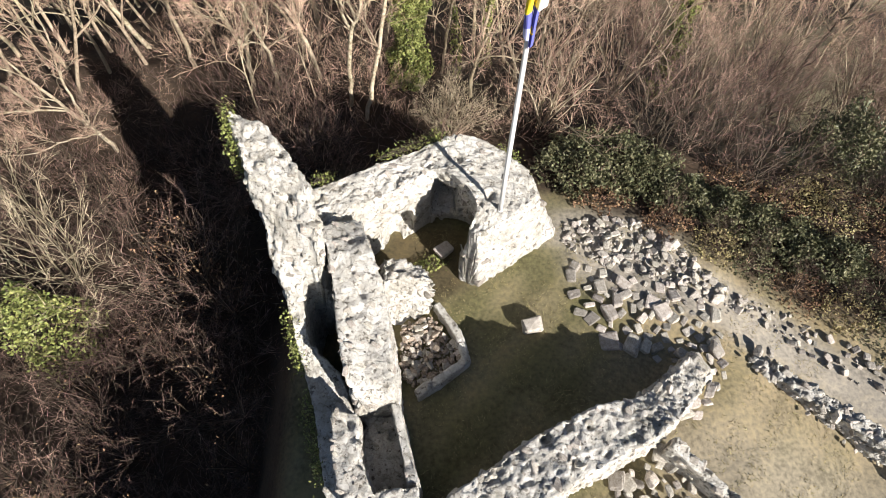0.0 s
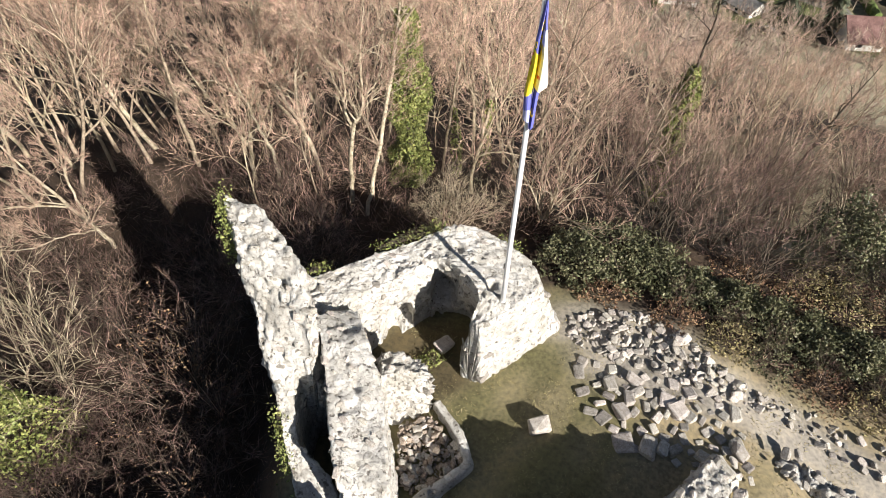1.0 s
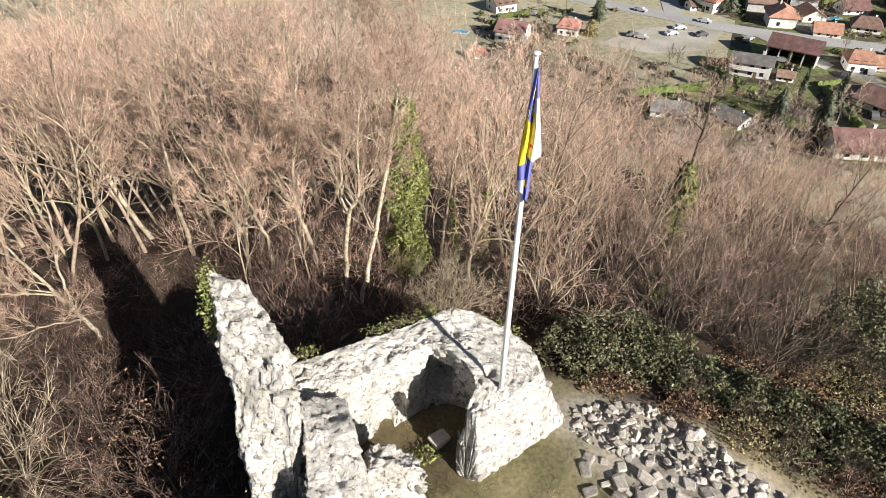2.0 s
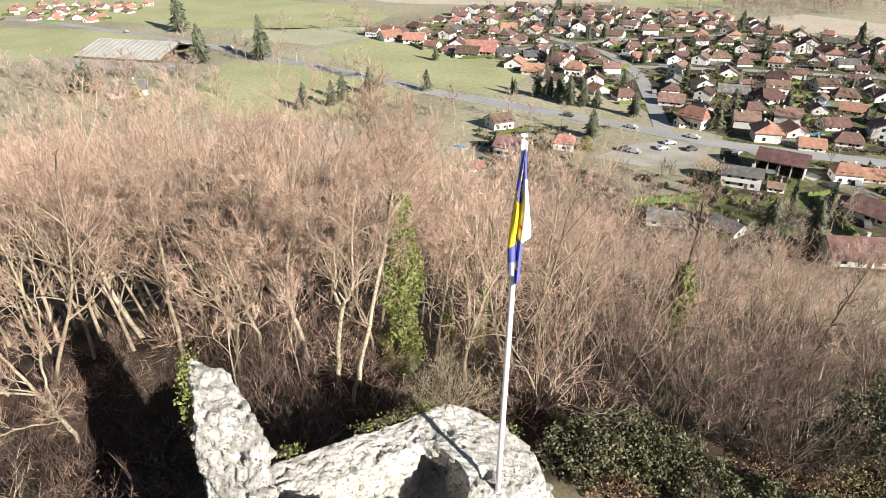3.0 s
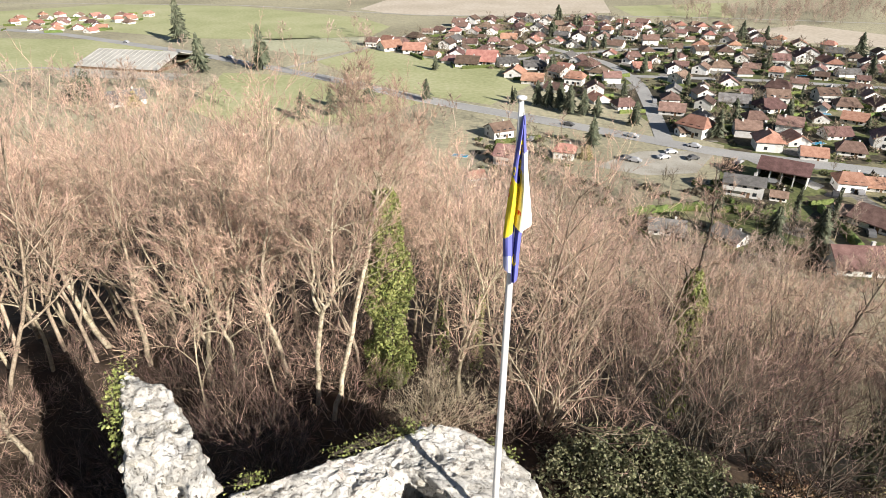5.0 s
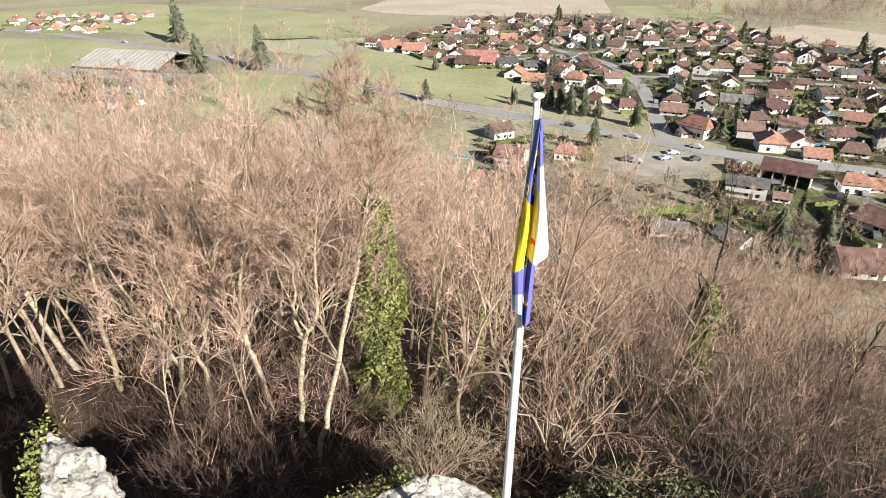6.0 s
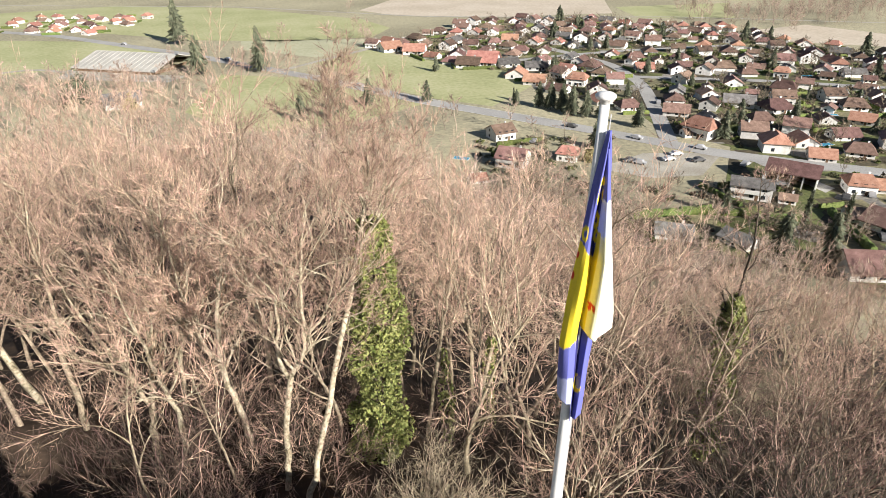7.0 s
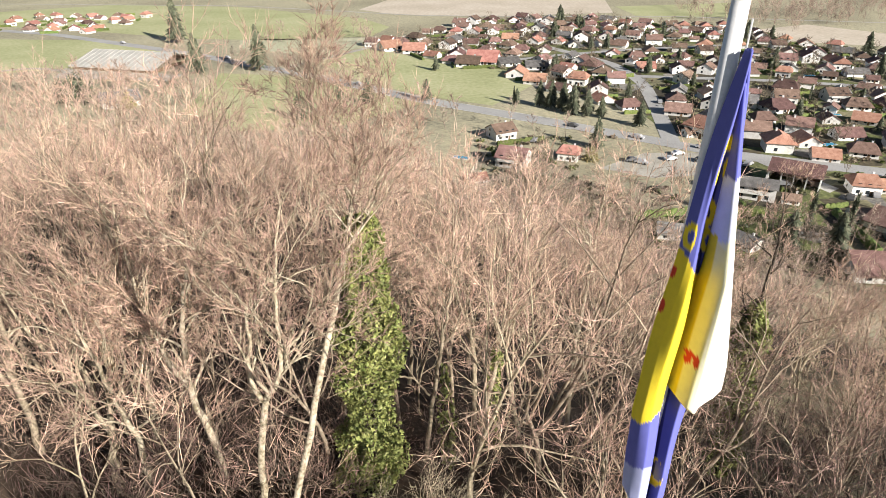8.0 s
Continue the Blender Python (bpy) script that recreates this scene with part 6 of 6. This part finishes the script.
# conifers, hedges, garden trees
def conifer(h, r, seed, n=560, slim=False):
    rng = np.random.default_rng(seed)
    root = thing("conifer", "dark green conifer standing in the valley", "tree", PARK)
    t = rng.uniform(0.06, 1.0, n) ** 0.8
    rad = r * (1 - t) ** (0.4 if slim else 0.6) * (0.8 + 0.2 * np.sin(t * 60)) + 0.1
    a = rng.uniform(0, 6.283, n)
    if not slim:
        rad = rad * (1 + 0.22 * np.sin(a * 3 + seed + t * 5) + 0.18 * np.sin(t * 17 + seed))
    s = np.stack([0.25 * rad * np.cos(a), 0.25 * rad * np.sin(a), t * h + 0.1 * rad], 1)
    e = np.stack([rad * np.cos(a + 0.2), rad * np.sin(a + 0.2), t * h - 0.25 * rad + (0.5 * rad if slim else 0)], 1) * rng.uniform(0.85, 1.1, (n, 1))
    part("foliage", mesh_of("foliage", *cones(s, e, np.full(n, r * 0.13)), M["needle"]), M["needle"], root)
    part("trunk", mesh_of("trunk", *tubes([([(0, 0, -0.5), (0, 0, h * 0.5), (0, 0, h * 0.97)], [0.3, 0.2, 0.03])], 6), M["dark_bark"]), M["dark_bark"], root)
    return root


CON = [conifer(13, 4.8, 1), conifer(10, 3.4, 2), conifer(9, 1.1, 3, 360, True), conifer(17, 5.2, 4, 700)]
for px, py, k, s in ((-166, 396, 3, 1.5), (-94, 316, 3, 1.25), (-123, 309, 0, 1.4), (38, 246, 1, 1.0), (42, 242, 0, 0.8), (46, 238, 1, 1.1), (49, 233, 0, 0.85), (54, 231, 1, 1.0), (59, 229, 1, 0.8), (70.5, 217, 0, 0.7), (95.4, 202, 1, 1.0), (49.5, 193, 0, 0.75), (92.7, 126, 2, 1.3), (84.8, 128.5, 2, 1.25), (75.6, 119.4, 1, 1.05), (83.1, 114.6, 1, 1.2), (71, 140, 1, 0.7), (-42, 240, 1, 1.1), (-32, 249, 1, 1.1), (-8, 254, 1, 0.9), (-45, 232, 1, 1.0), (-55, 226, 0, 0.8)):
    settle(CON[k], px, py, rv.uniform(0, 360), s, group="valley conifers")
n = 0
for _ in range(2000):
    px, py = rv.uniform(-50, 290), rv.uniform(120, 500)
    if inside((px, py), village + [(100, 100)]) and off_road(px, py, 6) and all((px - q[0]) ** 2 + (py - q[1]) ** 2 > 7.5 ** 2 for q in homes):
        settle(CON[rv.choice((0, 0, 1, 1, 1, 2))], px, py, rv.uniform(0, 360), rv.uniform(0.45, 0.95), group="valley conifers")
        n += 1
        if n > 48:
            break


def hedge(L, seed):
    rng = np.random.default_rng(seed)
    root = thing("hedge", "clipped green garden hedge", "hedge", PARK)
    bm = bmesh.new()
    k = int(L / 0.6)
    prof = [(-0.5, 0), (-0.62, 0.7), (-0.5, 1.5), (0, 1.75), (0.5, 1.5), (0.62, 0.7), (0.5, 0)]
    rings = [[bm.verts.new((i * L / k + rng.normal(0, 0.08), y * rng.uniform(0.8, 1.2), z * rng.uniform(0.85, 1.15))) for y, z in prof] for i in range(k + 1)]
    for p, q in zip(rings, rings[1:]):
        for i in range(6):
            bm.faces.new((p[i], p[i + 1], q[i + 1], q[i]))
    bm.faces.new(rings[0][::-1])
    bm.faces.new(rings[-1])
    bmesh.ops.recalc_face_normals(bm, faces=bm.faces)
    part("foliage", bm, M["hedge"], root)
    return root


HEDGE = [hedge(12, 1), hedge(18, 2), hedge(8, 3)]
for px, py in homes:
    for side in range(2):
        if rv.random() < 0.4:
            a = 13 + rv.choice((0, 90)) + rv.gauss(0, 6)
            o = rv.choice((-1, 1)) * rv.uniform(7, 8.5)
            qx, qy = px + o * math.sin(radians(a)) - 5 * math.cos(radians(a)), py - o * math.cos(radians(a)) - 5 * math.sin(radians(a))
            if off_road(qx, qy, 4.5):
                settle(HEDGE[rv.randrange(3)], qx, qy, a, rv.uniform(0.6, 1.0), group="garden hedges")
for px, py, a, s in ((98.4, 140.4, -97, 1.25), (47, 138, 10, 1.2), (60, 141, -5, 1.1), (78, 139.5, -8, 0.7)):
    settle(HEDGE[1], px, py, a, s, group="garden hedges")

def garden_spot(px, py):
    if 42 < px < 94 and 160 < py < 200:
        return False
    return (inside((px, py), village) or (py < 205 and 10 < px < 175 and gz(px, py) < -55.5)) and off_road(px, py, 5) and all((px - q[0]) ** 2 + (py - q[1]) ** 2 > 6.0 ** 2 for q in homes)


wood_mass("garden_trees", "leafless garden trees between the village houses", 480, -60, 290, 105, 500, garden_spot, 31, (0.4, 0.9), 13, 0.055, "wood_dark")


def bush_mass(name, label, n, x0, x1, y0, y1, ok, seed, material):
    """Small garden bushes past counting, each a clump of leaves."""
    rng = np.random.default_rng(seed)
    P = []
    made = 0
    while made < n:
        px, py = rng.uniform(x0, x1), rng.uniform(y0, y1)
        if not ok(px, py):
            continue
        r = rng.uniform(0.6, 1.8)
        d = rng.normal(size=(34, 3))
        d /= np.linalg.norm(d, axis=1)[:, None]
        d[:, 2] = np.abs(d[:, 2])
        P.append(d * r * rng.uniform(0.6, 1.1, (34, 1)) + np.array([px, py, gz(px, py)]))
        made += 1
    tagged(new(name, mesh_of(name, *leaves(rng, np.concatenate(P), 0.75), material)), label, "bushes", kind="stuff")


bush_mass("garden_bushes", "small evergreen bushes in the village gardens", 620, -50, 290, 105, 500, garden_spot, 5, M["laurel"])
bush_mass("brown_bushes", "leafless brown shrubs in the village gardens", 620, -50, 290, 105, 500, garden_spot, 9, M["wood_dark"])
bush_mass("bright_bushes", "yellow-green bushes in the village gardens", 150, 0, 200, 105, 420, garden_spot, 6, M["hedge"])
sheet("gardens", village, M["garden"], "patchwork of winter gardens and lawns between houses", "gardens", 0.05)
sheet("gardens_lower", [(95, 194), (121, 184), (150, 180), (190, 140), (150, 105), (95, 100), (60, 120), (40, 135), (75, 150)], M["garden"], "gardens and yards below the wooded hill", "gardens", 0.05)


def rows_ok(px, py):
    lines = [((-112, 322), (-66, 310)), ((-150, 352), (-105, 332)), ((-190, 262), (-110, 262)), ((-95, 533), (-60, 556)), ((-110, 395), (-60, 402)), ((-60, 440), (-45, 380)), ((-20, 225), (40, 205)), ((-64, 296), (-10, 250))]
    for (x0, y0), (x1, y1) in lines:
        dx, dy = x1 - x0, y1 - y0
        t = max(0, min(1, ((px - x0) * dx + (py - y0) * dy) / (dx * dx + dy * dy)))
        if math.hypot(px - x0 - t * dx, py - y0 - t * dy) < 4:
            return True
    return inside((px, py), [(195, 480), (232, 425), (265, 455), (340, 480), (380, 560), (240, 545), (210, 600), (190, 560)]) or inside((px, py), [(-190, 300), (-120, 300), (-85, 235), (-100, 190), (-190, 190), (-230, 260)])


wood_mass("foot_wood", "brown leafless scrub at the foot of the hill", 400, 12, 100, 95, 178, lambda px, py: py < np.interp(px, [12, 40, 60, 80, 100], [170, 172, 160, 144, 126]) and gz(px, py) > -57.99 and off_road(px, py, 6) and all((px - q[0]) ** 2 + (py - q[1]) ** 2 > 64 for q in homes), 23, (0.35, 0.85), 8, 0.06)
wood_mass("field_trees", "leafless tree rows and copses on the valley floor", 380, -240, 380, 185, 600, rows_ok, 17, (0.6, 1.3), 8, 0.09)


def car():
    root = thing("car", "small car parked in the village", "car", PARK)
    bm = bmesh.new()
    prof = [(-2.1, 0.35), (-2.1, 0.85), (-1.5, 0.95), (-0.9, 1.42), (0.7, 1.42), (1.3, 0.95), (2.1, 0.8), (2.1, 0.35)]
    q = [[bm.verts.new((x, y, z)) for x, z in prof] for y in (-0.85, 0.85)]
    bm.faces.new(q[0])
    bm.faces.new(q[1][::-1])
    for i in range(8):
        bm.faces.new((q[0][i], q[1][i], q[1][(i + 1) % 8], q[0][(i + 1) % 8]))
    bmesh.ops.recalc_face_normals(bm, faces=bm.faces)
    part("body", bm, M["car"], root)
    for x in (-1.3, 1.3):
        for y in (-0.8, 0.8):
            bm = bmesh.new()
            bmesh.ops.create_cone(bm, cap_ends=True, segments=10, radius1=0.33, radius2=0.33, depth=0.2, matrix=pose(x, y, 0.33, 90, 0, 0))
            part("wheel", bm, M["tyre"], root)
    return root


CAR = car()
for px, py, a in ((66, 203, -38), (74, 186, 10), (79, 180, 15), (70, 181, 20), (92, 176, 40), (60, 178, -30), (30, 200, 60), (108, 150, 60), (116, 152, 70), (46, 217, -35), (84, 192, -35), (95, 160, -20), (103, 126, 70), (88, 250, 78), (140, 290, -5), (57.6, 180, 5), (-40, 283, -38), (-120, 346, -32), (-200, 395, -32)):
    settle(CAR, px, py, a, group="cars", dz=0.1)


# ---- single stones standing proud of the ruin's walls ----
def stud(wall, n, low, sizes=(0.09, 0.3), proud=0.16, seed=0):
    """Stones bedded into the faces of a wall, their flat side along the face."""
    rng = random.Random(100 + seed)
    polys = [p for p in wall.data.polygons if p.center.z > low and p.area > 1e-4]
    ends = list(itertools.accumulate(p.area for p in polys))
    taken = []
    for _ in range(n * 4):
        p = polys[min(bisect_at(ends, rng.random() * ends[-1]), len(polys) - 1)]
        s = sizes[0] + (sizes[1] - sizes[0]) * rng.random() ** 1.8
        if any((p.center - q).length < 0.42 * (s + r) for q, r in taken):
            continue
        taken.append((p.center.copy(), s))
        nrm = (p.normal + Vector((rng.gauss(0, 0.16), rng.gauss(0, 0.16), rng.gauss(0, 0.16)))).normalized()
        side = nrm.cross(Vector((0, 0, 1)) if abs(nrm.z) < 0.8 else Vector((rng.random(), 1, 0))).normalized()
        up = nrm.cross(side)
        turn = Matrix((side, up, nrm)).transposed().to_4x4()
        m = Matrix.Translation(p.center - nrm * s * (0.5 - proud) * 0.55) @ turn @ pose(0, 0, 0, 0, 0, rng.gauss(0, 14)) @ Matrix.Diagonal((s, s * rng.uniform(0.45, 0.8), s * 0.55, 1))
        part("stone", (SQUARE + ROUGH)[rng.randrange(14)], None, wall, at=m)
        if len(taken) >= n:
            break


def bisect_at(ends, v):
    lo, hi = 0, len(ends)
    while lo < hi:
        mid = (lo + hi) // 2
        lo, hi = (mid + 1, hi) if ends[mid] < v else (lo, mid)
    return lo


for k, (wall, n, low, sz) in enumerate(((tower, 290, -2.3, (0.08, 0.3)), (stub, 240, -1.5, (0.08, 0.28)), (inner, 220, -1.2, (0.07, 0.24)), (right, 280, -2.2, (0.08, 0.34)), (west, 110, -1.4, (0.07, 0.2)), (arch, 70, -2.0, (0.07, 0.22)), (cross, 40, -2.2, (0.1, 0.26)), (dyke, 80, -2.9, (0.1, 0.3)), (foot_a, 60, -0.6, (0.07, 0.2)), (foot_b, 20, -0.9, (0.06, 0.16)))):
    stud(wall, n, low, sz, seed=k)
